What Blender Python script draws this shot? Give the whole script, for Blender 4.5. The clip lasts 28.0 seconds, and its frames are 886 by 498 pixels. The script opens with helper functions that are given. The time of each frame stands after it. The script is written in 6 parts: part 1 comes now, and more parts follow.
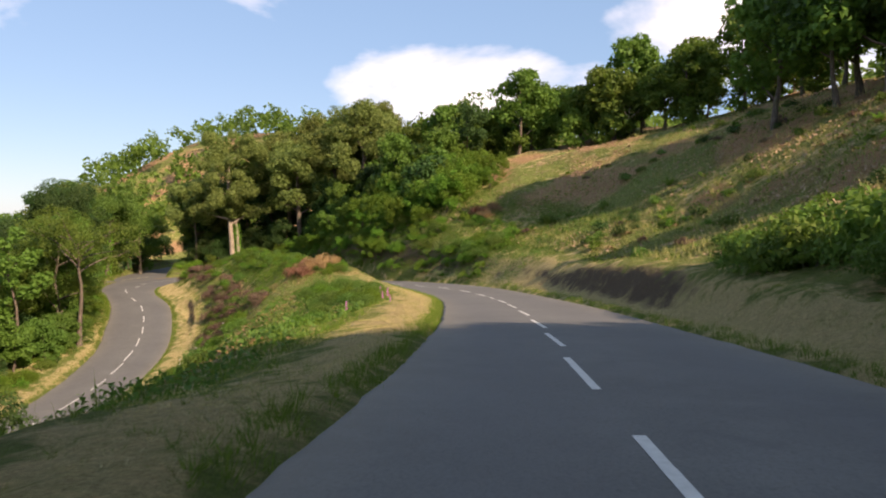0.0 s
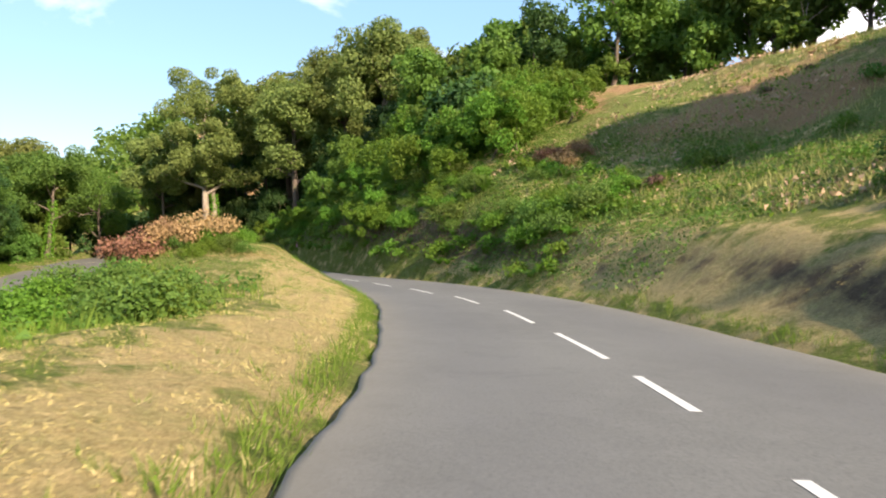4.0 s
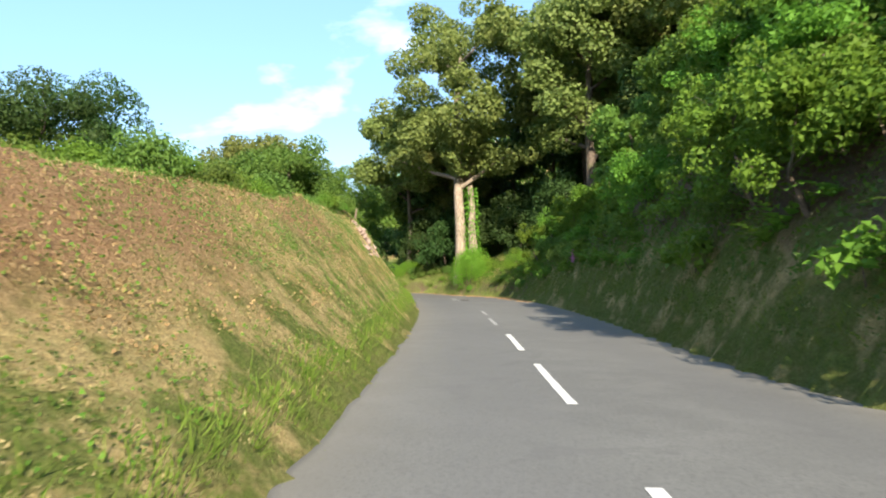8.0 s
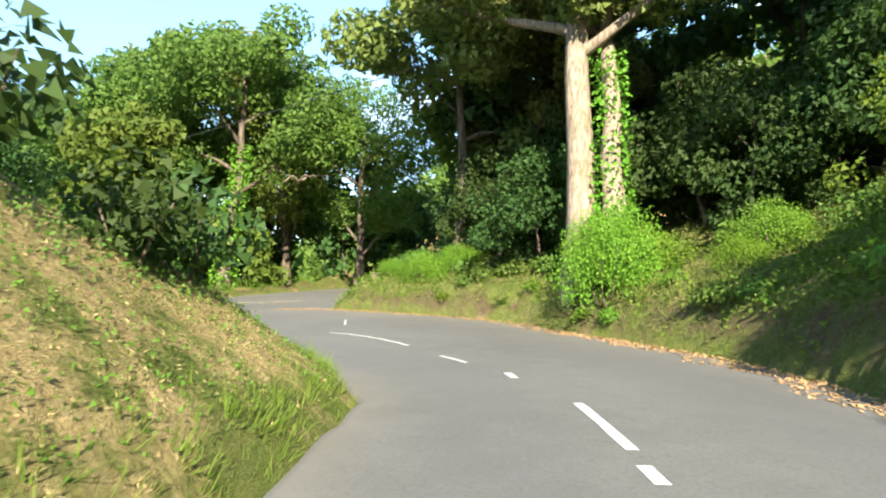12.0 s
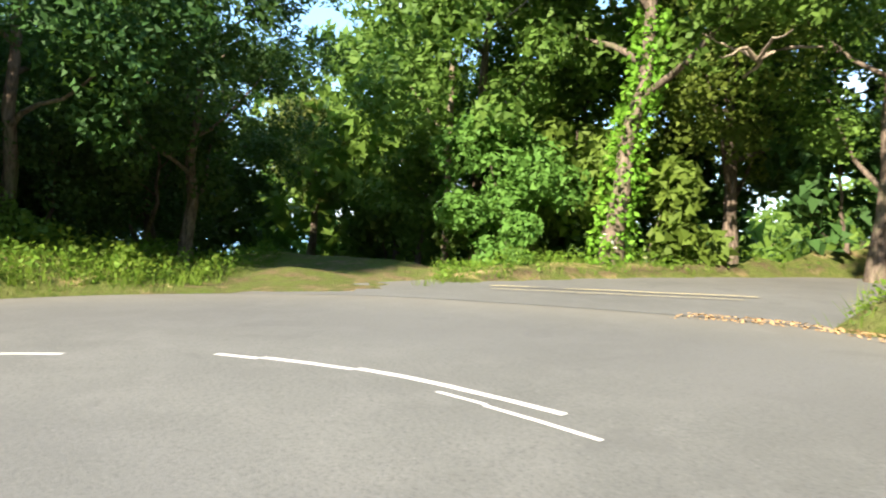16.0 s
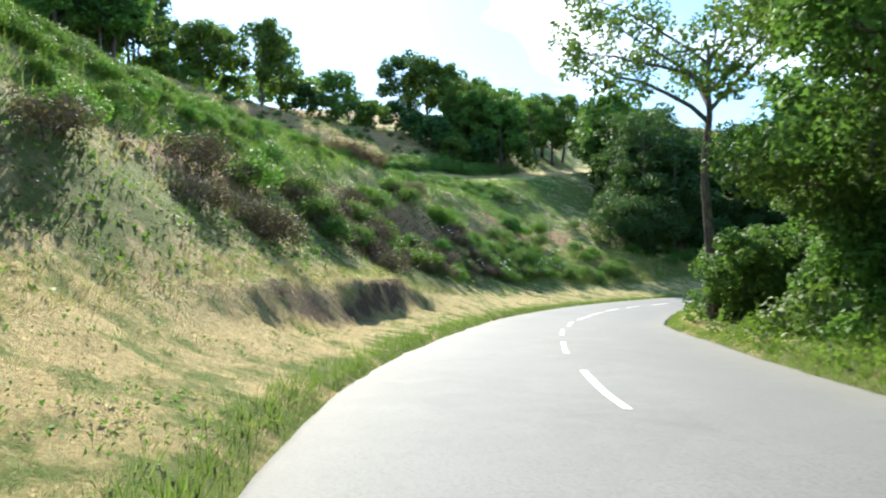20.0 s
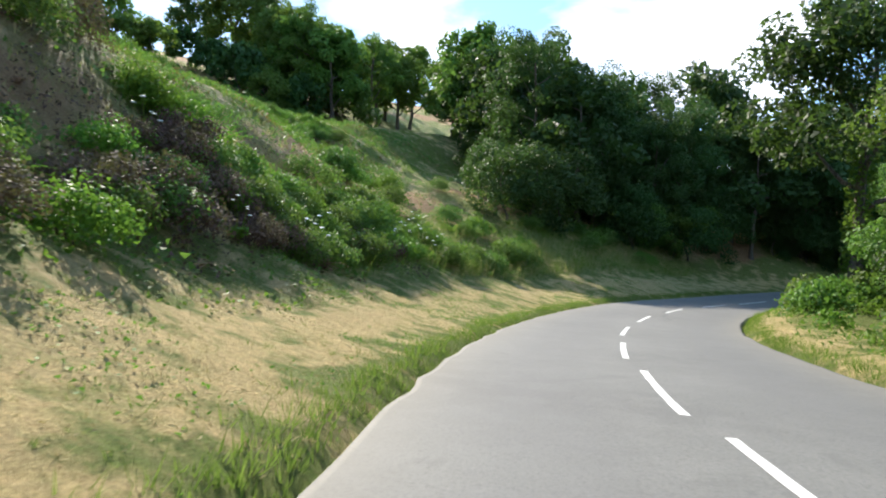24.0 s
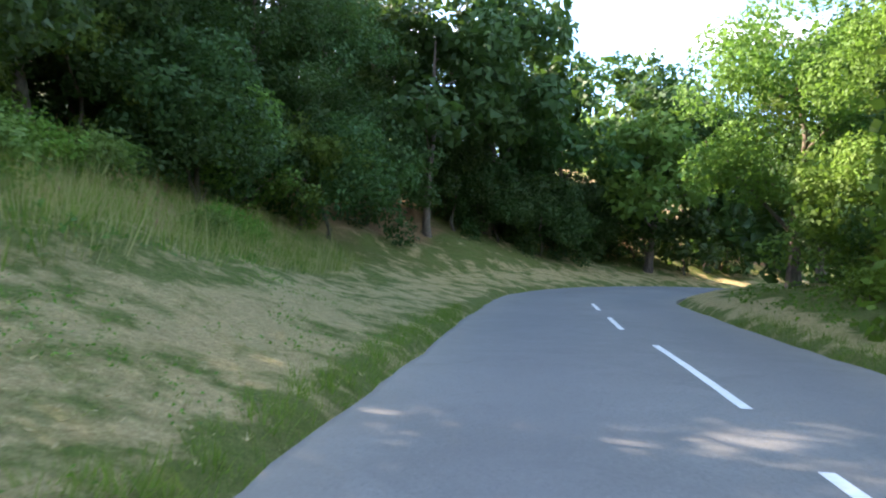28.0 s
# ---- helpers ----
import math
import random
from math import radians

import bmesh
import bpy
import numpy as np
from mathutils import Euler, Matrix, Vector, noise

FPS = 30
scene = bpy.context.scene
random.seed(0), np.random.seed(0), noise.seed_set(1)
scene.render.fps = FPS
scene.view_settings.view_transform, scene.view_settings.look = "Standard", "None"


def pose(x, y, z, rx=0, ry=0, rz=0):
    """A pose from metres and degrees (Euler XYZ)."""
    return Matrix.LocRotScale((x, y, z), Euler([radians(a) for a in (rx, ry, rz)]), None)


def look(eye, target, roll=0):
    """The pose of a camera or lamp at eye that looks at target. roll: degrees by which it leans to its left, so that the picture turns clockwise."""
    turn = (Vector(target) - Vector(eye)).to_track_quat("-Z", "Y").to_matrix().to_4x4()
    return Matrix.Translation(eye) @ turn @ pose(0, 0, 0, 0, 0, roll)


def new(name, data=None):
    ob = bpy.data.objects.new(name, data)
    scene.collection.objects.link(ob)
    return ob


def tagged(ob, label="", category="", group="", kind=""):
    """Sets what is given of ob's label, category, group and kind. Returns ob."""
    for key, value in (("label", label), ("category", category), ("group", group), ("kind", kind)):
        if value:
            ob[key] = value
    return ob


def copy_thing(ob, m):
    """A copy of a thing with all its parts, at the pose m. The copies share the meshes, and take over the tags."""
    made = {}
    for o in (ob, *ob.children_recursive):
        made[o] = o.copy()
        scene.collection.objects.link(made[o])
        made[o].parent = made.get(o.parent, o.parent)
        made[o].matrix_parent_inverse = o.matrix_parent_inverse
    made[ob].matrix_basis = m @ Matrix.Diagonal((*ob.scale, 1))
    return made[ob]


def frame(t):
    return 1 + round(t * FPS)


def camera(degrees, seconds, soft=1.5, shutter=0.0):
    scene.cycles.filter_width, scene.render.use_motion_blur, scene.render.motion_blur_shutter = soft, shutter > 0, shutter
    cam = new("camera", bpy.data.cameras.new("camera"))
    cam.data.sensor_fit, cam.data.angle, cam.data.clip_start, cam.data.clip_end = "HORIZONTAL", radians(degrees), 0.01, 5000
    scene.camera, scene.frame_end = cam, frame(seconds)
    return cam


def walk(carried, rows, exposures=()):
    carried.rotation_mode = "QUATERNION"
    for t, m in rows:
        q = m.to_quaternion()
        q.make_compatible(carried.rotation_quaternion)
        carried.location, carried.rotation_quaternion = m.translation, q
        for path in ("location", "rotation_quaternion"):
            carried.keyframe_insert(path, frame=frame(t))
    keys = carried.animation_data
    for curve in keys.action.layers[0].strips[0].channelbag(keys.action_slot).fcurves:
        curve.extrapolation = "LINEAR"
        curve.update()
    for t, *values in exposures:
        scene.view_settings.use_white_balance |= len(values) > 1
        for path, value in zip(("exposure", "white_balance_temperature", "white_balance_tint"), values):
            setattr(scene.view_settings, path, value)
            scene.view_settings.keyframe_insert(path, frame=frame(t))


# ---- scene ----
cam = camera(65.8, 28.0, soft=2.0, shutter=0.12)
PATH = [
    (0.0, pose(-0.000, -0.000, 1.320, 87.59, 0.51, 0.00)),
    (0.5, pose(0.383, 3.920, 0.974, 87.65, 0.45, 0.70)),
    (1.0, pose(0.702, 8.200, 0.610, 87.74, 0.64, 1.28)),
    (1.5, pose(0.973, 12.374, 0.222, 87.78, 0.73, 1.72)),
    (2.0, pose(1.228, 16.776, -0.175, 87.73, 0.71, 2.32)),
    (2.5, pose(1.470, 21.092, -0.581, 87.64, 0.51, 2.87)),
    (4.5, pose(1.094, 40.653, -2.161, 87.50, -1.51, 6.37)),
    (5.0, pose(0.805, 45.388, -2.475, 87.65, -1.48, 8.28)),
    (5.5, pose(0.348, 49.854, -2.748, 88.08, -1.42, 10.69)),
    (6.0, pose(-0.539, 54.493, -3.005, 88.56, -1.48, 14.07)),
    (6.5, pose(-1.654, 58.864, -3.252, 88.85, -1.64, 18.08)),
    (7.0, pose(-3.142, 63.443, -3.496, 89.10, -1.39, 22.87)),
    (7.5, pose(-5.019, 67.834, -3.743, 89.36, -0.92, 27.55)),
    (8.0, pose(-7.299, 72.235, -4.003, 89.62, -0.21, 32.41)),
    (8.5, pose(-9.654, 76.356, -4.257, 89.93, 0.17, 35.85)),
    (9.0, pose(-12.102, 80.484, -4.506, 90.11, -0.05, 37.78)),
    (9.5, pose(-14.581, 84.457, -4.750, 90.25, -0.45, 37.57)),
    (10.0, pose(-17.145, 88.609, -4.957, 90.25, -1.03, 37.68)),
    (10.5, pose(-19.609, 92.619, -5.148, 90.35, -1.41, 38.10)),
    (11.0, pose(-22.254, 96.656, -5.336, 90.31, -1.45, 38.73)),
    (11.5, pose(-24.645, 100.187, -5.529, 90.12, -1.36, 39.38)),
    (13.5, pose(-32.038, 108.809, -6.224, 88.29, -0.87, 42.32)),
    (14.0, pose(-33.710, 110.565, -6.406, 87.70, -1.25, 43.80)),
    (14.5, pose(-35.370, 111.933, -6.579, 87.16, -1.51, 49.21)),
    (15.0, pose(-37.184, 113.146, -6.759, 86.90, -1.70, 57.15)),
    (15.5, pose(-38.885, 113.825, -6.910, 86.96, -1.94, 65.80)),
    (16.0, pose(-40.615, 114.165, -7.017, 87.24, -2.37, 76.88)),
    (16.5, pose(-42.186, 114.014, -7.088, 87.45, -2.57, 89.05)),
    (17.0, pose(-43.788, 113.356, -7.119, 87.70, -2.92, 103.49)),
    (17.5, pose(-45.194, 112.207, -7.211, 87.96, -2.99, 118.69)),
    (18.0, pose(-46.337, 110.437, -7.344, 87.91, -2.85, 138.11)),
    (18.5, pose(-46.856, 108.252, -7.475, 87.92, -2.39, 158.27)),
    (19.0, pose(-46.640, 105.668, -7.610, 88.01, -1.66, 179.23)),
    (19.5, pose(-45.476, 103.230, -7.761, 88.22, -0.72, 196.81)),
    (20.0, pose(-43.621, 100.611, -7.955, 88.06, -0.11, 211.63)),
    (20.5, pose(-41.845, 98.152, -8.230, 88.02, -0.12, 217.09)),
    (21.0, pose(-40.128, 95.285, -8.540, 88.14, -0.58, 216.15)),
    (21.5, pose(-38.501, 92.169, -8.848, 88.07, -0.80, 212.99)),
    (23.5, pose(-32.821, 78.587, -10.236, 87.87, -2.01, 201.89)),
    (24.0, pose(-31.396, 74.705, -10.580, 87.97, -1.92, 197.86)),
    (24.5, pose(-30.480, 70.719, -10.931, 87.96, -1.64, 194.46)),
    (25.0, pose(-29.841, 66.569, -11.265, 87.80, -0.68, 191.22)),
    (25.5, pose(-29.337, 62.328, -11.566, 87.65, 0.05, 188.06)),
    (26.0, pose(-29.012, 57.751, -11.840, 87.49, 0.00, 184.53)),
    (26.5, pose(-29.011, 53.196, -12.133, 87.73, -0.44, 180.58)),
    (27.0, pose(-29.477, 48.421, -12.405, 88.09, -0.95, 175.88)),
    (27.5, pose(-30.064, 43.983, -12.600, 88.55, -1.23, 170.46)),
    (28.0, pose(-30.950, 39.550, -12.800, 88.90, -1.40, 165.20)),
]
EXPOSURE = [(0.0, 0.71, 7650, 26), (2.5, 0.91, 7550, 24), (5.0, 1.41, 6750, 14), (6.5, 1.46, 6700, 13), (8.0, 1.36, 6600, 12), (10.0, 1.56, 6500, 10), (11.5, 1.81, 6500, 10), (13.5, 1.91, 6650, 11),
            (14.0, 2.06, 6650, 11), (17.0, 1.96, 6550, 11), (18.0, 2.16, 6200, 8), (18.5, 2.46, 6100, 8), (19.0, 2.26, 6000, 8), (19.5, 1.91, 5900, 8), (20.0, 1.56, 5850, 8),
            (21.5, 1.31, 6100, 12), (25.0, 1.31, 6100, 13), (26.5, 1.50, 6300, 16), (27.0, 1.95, 6300, 17), (27.5, 2.40, 6450, 20), (28.0, 2.85, 6650, 23)]
walk(cam, PATH, EXPOSURE)

# ---- sky, sun ----
SUN_EL, SUN_ROT = radians(31), radians(136)
SUN_DIR = Vector((math.sin(SUN_ROT) * math.cos(SUN_EL), math.cos(SUN_ROT) * math.cos(SUN_EL), math.sin(SUN_EL)))
world = bpy.data.worlds.new("sky")
scene.world = world
world.use_nodes = True
wt = world.node_tree
wt.nodes.clear()


def wnode(kind, **kw):
    n = wt.nodes.new(kind)
    for k, v in kw.items():
        n.inputs[k].default_value = v
    return n


sky = wt.nodes.new("ShaderNodeTexSky")
sky.sky_type, sky.sun_disc = "NISHITA", False
sky.sun_elevation, sky.sun_rotation = SUN_EL, SUN_ROT
sky.air_density, sky.dust_density, sky.ozone_density = 1.0, 0.35, 1.6
coord = wt.nodes.new("ShaderNodeTexCoord")
squash = wt.nodes.new("ShaderNodeMapping")
squash.inputs["Location"].default_value = (0.35, 1.25, 0.1)
squash.inputs["Scale"].default_value = (1.0, 1.0, 2.3)
wt.links.new(coord.outputs["Generated"], squash.inputs["Vector"])
puffs = wnode("ShaderNodeTexNoise", Scale=2.6, Detail=9.0, Roughness=0.52, Distortion=0.25)
wt.links.new(squash.outputs[0], puffs.inputs["Vector"])
cover = wt.nodes.new("ShaderNodeValToRGB")
cover.color_ramp.elements[0].position, cover.color_ramp.elements[0].color = 0.56, (0, 0, 0, 1)
cover.color_ramp.elements[1].position, cover.color_ramp.elements[1].color = 0.71, (1, 1, 1, 1)
# banks of cumulus in the north-east and south-west
heap_up = puffs.outputs["Fac"]
for way, reach, gain in (((0.25, 0.93, 0.27), 0.90, 1.5), ((0.06, -0.96, 0.28), 0.86, 1.6)):
    near = wt.nodes.new("ShaderNodeVectorMath")
    near.operation = "DOT_PRODUCT"
    near.inputs[1].default_value = way
    wt.links.new(coord.outputs["Generated"], near.inputs[0])
    lift = wt.nodes.new("ShaderNodeMapRange")
    for key, v in (("From Min", reach), ("From Max", 1.0), ("To Min", 0.0), ("To Max", 0.1 * gain)):
        lift.inputs[key].default_value = v
    wt.links.new(near.outputs["Value"], lift.inputs["Value"])
    pile = wt.nodes.new("ShaderNodeMath")
    wt.links.new(heap_up, pile.inputs[0])
    wt.links.new(lift.outputs[0], pile.inputs[1])
    heap_up = pile.outputs[0]
wt.links.new(heap_up, cover.inputs[0])
white = wt.nodes.new("ShaderNodeMix")
white.data_type = "RGBA"
white.inputs["B"].default_value = (9.0, 9.2, 9.6, 1)
wt.links.new(cover.outputs[0], white.inputs["Factor"])
even = wt.nodes.new("ShaderNodeMix")
even.data_type = "RGBA"
even.inputs["Factor"].default_value = 0.55
even.inputs["B"].default_value = (2.3, 4.3, 6.9, 1)
wt.links.new(sky.outputs[0], even.inputs["A"])
deep = wnode("ShaderNodeHueSaturation", Saturation=1.05, Value=0.95)
wt.links.new(even.outputs["Result"], deep.inputs["Color"])
wt.links.new(deep.outputs[0], white.inputs["A"])
glow = wnode("ShaderNodeBackground", Strength=0.10)
wt.links.new(white.outputs["Result"], glow.inputs[0])
wt.links.new(glow.outputs[0], wt.nodes.new("ShaderNodeOutputWorld").inputs[0])

sun = new("sun", bpy.data.lights.new("sun", "SUN"))
sun.data.energy, sun.data.angle, sun.data.color = 5.0, radians(0.55), (1.0, 0.90, 0.73)
sun.matrix_world = look(SUN_DIR * 100, (0, 0, 0))

# ---- materials ----


class Mat:
    """A small helper round one node material."""

    def __init__(self, name):
        self.m = bpy.data.materials.new(name)
        self.m.use_nodes = True
        self.t = self.m.node_tree
        self.t.nodes.clear()
        self.out = self.t.nodes.new("ShaderNodeOutputMaterial")

    def node(self, kind, **kw):
        n = self.t.nodes.new("ShaderNode" + kind)
        for k, v in kw.items():
            k = k.replace("_", " ")
            if hasattr(v, "is_linked"):
                self.t.links.new(v, n.inputs[k])
            else:
                n.inputs[k].default_value = v
        return n

    def link(self, a, b):
        self.t.links.new(a, b)

    def pos(self):
        return self.node("NewGeometry").outputs["Position"]

    def noise(self, scale, detail=4.0, rough=0.55, vec=None, distort=0.0):
        n = self.node("TexNoise", Scale=scale, Detail=detail, Roughness=rough, Distortion=distort)
        self.link(vec if vec is not None else self.pos(), n.inputs["Vector"])
        return n.outputs["Fac"]

    def ramp(self, fac, stops):
        r = self.node("ValToRGB")
        e = r.color_ramp.elements
        while len(e) < len(stops):
            e.new(0.5)
        for el, (p, c) in zip(e, stops):
            el.position = p
            el.color = (c, c, c, 1) if isinstance(c, (int, float)) else (*c, 1)
        self.link(fac, r.inputs[0])
        return r.outputs[0]

    def mix(self, fac, a, b, how="MIX"):
        n = self.node("Mix")
        n.data_type, n.blend_type = "RGBA", how
        for key, v in (("Factor", fac), ("A", a), ("B", b)):
            s = [i for i in n.inputs if i.name == key and (i.type == "RGBA" or key == "Factor")][0]
            if hasattr(v, "is_linked"):
                self.link(v, s)
            elif isinstance(v, (int, float)):
                s.default_value = v if key == "Factor" else (v, v, v, 1)
            else:
                s.default_value = (*v, 1)
        return [o for o in n.outputs if o.type == "RGBA"][0]

    def math(self, op, a, b=0.0):
        n = self.node("Math")
        n.operation = op
        for s, v in zip(n.inputs, (a, b)):
            if hasattr(v, "is_linked"):
                self.link(v, s)
            else:
                s.default_value = v
        return n.outputs[0]

    def attr(self, name):
        n = self.node("Attribute")
        n.attribute_name = name
        return n.outputs["Fac"]

    def bump(self, height, strength=0.5, dist=0.05):
        return self.node("Bump", Height=height, Strength=strength, Distance=dist).outputs[0]

    def solid(self, colour, rough=0.8, normal=None, spec=0.3):
        p = self.node("BsdfPrincipled", Roughness=rough)
        p.inputs["Specular IOR Level"].default_value = spec
        if hasattr(colour, "is_linked"):
            self.link(colour, p.inputs["Base Color"])
        else:
            p.inputs["Base Color"].default_value = (*colour, 1)
        if normal is not None:
            self.link(normal, p.inputs["Normal"])
        self.link(p.outputs[0], self.out.inputs[0])
        return self.m


def leaf_material(name, dark, light, back=0.35, rough=0.62):
    """Leaves: each leaf its own shade, light shining through from behind."""
    k = Mat(name)
    rnd = k.node("NewGeometry").outputs["Random Per Island"]
    tint = k.node("ObjectInfo").outputs["Random"]
    patch = k.noise(0.45, 2.0)
    c = k.mix(rnd, dark, light)
    c = k.mix(k.math("MULTIPLY", patch, 0.75), c, light)
    hs = k.node("HueSaturation", Saturation=1.0, Value=1.0, Color=c)
    k.link(k.math("ADD", k.math("MULTIPLY", tint, 0.05), 0.475), hs.inputs["Hue"])
    k.link(k.math("ADD", k.math("MULTIPLY", tint, 0.4), 0.8), hs.inputs["Value"])
    c = hs.outputs[0]
    p = k.node("BsdfPrincipled", Base_Color=c, Roughness=rough)
    p.inputs["Specular IOR Level"].default_value = 0.18
    tr = k.node("BsdfTranslucent", Color=k.mix(0.3, c, (0.22, 0.42, 0.05), "MIX"))
    m = k.node("MixShader", Fac=back)
    k.link(p.outputs[0], m.inputs[1])
    k.link(tr.outputs[0], m.inputs[2])
    k.link(m.outputs[0], k.out.inputs[0])
    return k.m


def asphalt_material():
    k = Mat("asphalt")
    big, mid, fine = k.noise(0.22, 3), k.noise(1.7, 5), k.noise(28, 3, 0.8)
    c = k.ramp(big, [(0.3, (0.111, 0.108, 0.098)), (0.7, (0.146, 0.143, 0.129))])
    c = k.mix(k.ramp(mid, [(0.45, 0.0), (0.75, 0.5)]), c, (0.170, 0.164, 0.149))
    c = k.mix(k.ramp(fine, [(0.34, 0.6), (0.5, 0.0)]), c, (0.072, 0.071, 0.065))
    c = k.mix(k.ramp(fine, [(0.58, 0.0), (0.75, 0.4)]), c, (0.238, 0.230, 0.204))
    c = k.mix(k.ramp(k.noise(0.55, 5, 0.6, None, 1.5), [(0.60, 0.0), (0.66, 0.45)]), c, (0.098, 0.095, 0.087))
    c = k.mix(k.math("MULTIPLY", k.attr("edge"), 0.5), c, k.mix(mid, (0.162, 0.136, 0.093), (0.204, 0.187, 0.153)))
    c = k.mix(k.math("MULTIPLY", k.attr("track"), k.math("MULTIPLY", mid, 0.5)), c, (0.102, 0.100, 0.098))
    return k.solid(c, 0.82, k.bump(fine, 0.35, 0.01), 0.35)


def ground_material():
    k = Mat("hillside_ground")
    big, mid = k.noise(0.16, 4), k.noise(1.1, 6, 0.62)
    clump = k.ramp(k.noise(4.5, 4, 0.65, None, 0.8), [(0.36, 0.0), (0.62, 1.0)])
    fine = k.ramp(k.mix(0.5, k.noise(11, 5, 0.75), k.ramp(k.noise(34, 4, 0.75, None, 1.4), [(0.3, 0.0), (0.7, 1.0)])), [(0.28, 0.0), (0.72, 1.0)])
    green = k.mix(fine, (0.07, 0.105, 0.02), (0.19, 0.26, 0.05))
    green = k.mix(k.ramp(mid, [(0.4, 0.0), (0.65, 0.7)]), green, (0.17, 0.17, 0.055))
    green = k.mix(k.math("MULTIPLY", clump, 0.45), green, k.mix(fine, (0.15, 0.14, 0.045), (0.40, 0.38, 0.15)))
    straw = k.mix(fine, (0.34, 0.24, 0.09), (0.84, 0.66, 0.31))
    # Darker thatch speckle, with shade gaps between stems put into the colour.
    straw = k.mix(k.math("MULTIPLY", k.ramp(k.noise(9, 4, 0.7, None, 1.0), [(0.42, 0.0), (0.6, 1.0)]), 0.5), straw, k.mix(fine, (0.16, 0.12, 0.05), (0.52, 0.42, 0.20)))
    straw = k.mix(k.math("MULTIPLY", clump, 0.45), straw, k.mix(fine, (0.12, 0.13, 0.04), (0.40, 0.40, 0.14)))
    straw = k.mix(k.ramp(mid, [(0.35, 0.0), (0.75, 0.55)]), straw, k.mix(fine, (0.40, 0.28, 0.13), (0.80, 0.60, 0.33)))
    fern = k.mix(fine, (0.20, 0.105, 0.055), (0.58, 0.34, 0.19))
    earth = k.mix(fine, (0.075, 0.052, 0.033), (0.22, 0.16, 0.105))
    dry = k.math("ADD", k.attr("dry"), k.math("MULTIPLY", k.math("SUBTRACT", mid, 0.5), 2.2))
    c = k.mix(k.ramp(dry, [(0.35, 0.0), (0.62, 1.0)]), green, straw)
    brown = k.math("ADD", k.attr("bracken"), k.math("MULTIPLY", k.math("SUBTRACT", big, 0.5), 1.2))
    c = k.mix(k.ramp(brown, [(0.45, 0.0), (0.68, 0.85)]), c, fern)
    bare = k.math("ADD", k.attr("bare"), k.math("MULTIPLY", k.math("SUBTRACT", mid, 0.5), 1.0))
    c = k.mix(k.ramp(bare, [(0.45, 0.0), (0.7, 1.0)]), c, earth)
    h = k.math("ADD", k.math("ADD", k.math("MULTIPLY", mid, 1.0), k.math("MULTIPLY", k.noise(5.5, 4, 0.7, None, 0.6), 0.7)), k.math("MULTIPLY", fine, 0.4))
    return k.solid(c, 0.95, k.bump(h, 0.9, 0.16), 0.1)


def bark_material(name, a, b):
    k = Mat(name)
    v = k.node("Mapping", Vector=k.node("TexCoord").outputs["Object"])
    v.inputs["Scale"].default_value = (5, 5, 1.1)
    n, f = k.noise(2.2, 6, 0.65, v.outputs[0], 0.6), k.noise(1.3, 3)
    c = k.mix(k.ramp(n, [(0.35, 0.0), (0.65, 1.0)]), a, b)
    c = k.mix(k.ramp(f, [(0.5, 0.0), (0.75, 0.6)]), c, (0.10, 0.12, 0.05))
    return k.solid(c, 0.9, k.bump(n, 0.9, 0.06), 0.15)


def blade_material(name, a, b, back=0.25):
    k = Mat(name)
    rnd = k.node("NewGeometry").outputs["Random Per Island"]
    c = k.mix(rnd, a, b)
    c = k.mix(k.math("MULTIPLY", k.noise(0.5, 3), 0.5), c, b)
    p = k.node("BsdfDiffuse", Color=c)
    tr = k.node("BsdfTranslucent", Color=c)
    m = k.node("MixShader", Fac=back)
    k.link(p.outputs[0], m.inputs[1])
    k.link(tr.outputs[0], m.inputs[2])
    k.link(m.outputs[0], k.out.inputs[0])
    return k.m


def plain_material(name, a, b, scale=6.0, rough=0.8, bump=0.4):
    k = Mat(name)
    n = k.noise(scale, 5, 0.6)
    return k.solid(k.mix(n, a, b), rough, k.bump(n, bump, 0.03), 0.25)


ASPHALT = asphalt_material()
GROUND = ground_material()
PAINT = plain_material("road_paint", (0.42, 0.41, 0.37), (0.72, 0.71, 0.66), 9.0, 0.7, 0.2)
PAINT_FAINT = plain_material("faint_worn_paint", (0.19, 0.185, 0.175), (0.40, 0.39, 0.36), 7.0, 0.75, 0.2)
PAINT_OLD = plain_material("worn_yellowish_paint", (0.34, 0.28, 0.16), (0.58, 0.48, 0.27), 7.0, 0.75, 0.2)
LEAF_OAK = leaf_material("oak_leaf", (0.05, 0.095, 0.015), (0.12, 0.19, 0.03))
LEAF_OLIVE = leaf_material("olive_leaf", (0.072, 0.098, 0.024), (0.185, 0.21, 0.055))
LEAF_BRIGHT = leaf_material("bright_leaf", (0.045, 0.11, 0.02), (0.115, 0.22, 0.04), 0.38)
# Dark green leaf; shade of the backlit woods is put into its colour too.
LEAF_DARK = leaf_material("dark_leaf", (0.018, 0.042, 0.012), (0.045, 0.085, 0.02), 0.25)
LEAF_BRAMBLE = leaf_material("bramble_leaf", (0.045, 0.09, 0.016), (0.12, 0.19, 0.035), 0.35)
LEAF_FERN = leaf_material("fern_leaf", (0.05, 0.11, 0.012), (0.13, 0.23, 0.025), 0.38)
LEAF_LIME = leaf_material("yellow_green_leaf", (0.075, 0.18, 0.014), (0.18, 0.33, 0.035), 0.42)
LEAF_BROWN = leaf_material("dead_bracken", (0.13, 0.065, 0.035), (0.34, 0.19, 0.105), 0.2, 0.8)
LEAF_STRAW = leaf_material("bleached_bracken", (0.30, 0.19, 0.10), (0.60, 0.44, 0.27), 0.2, 0.8)
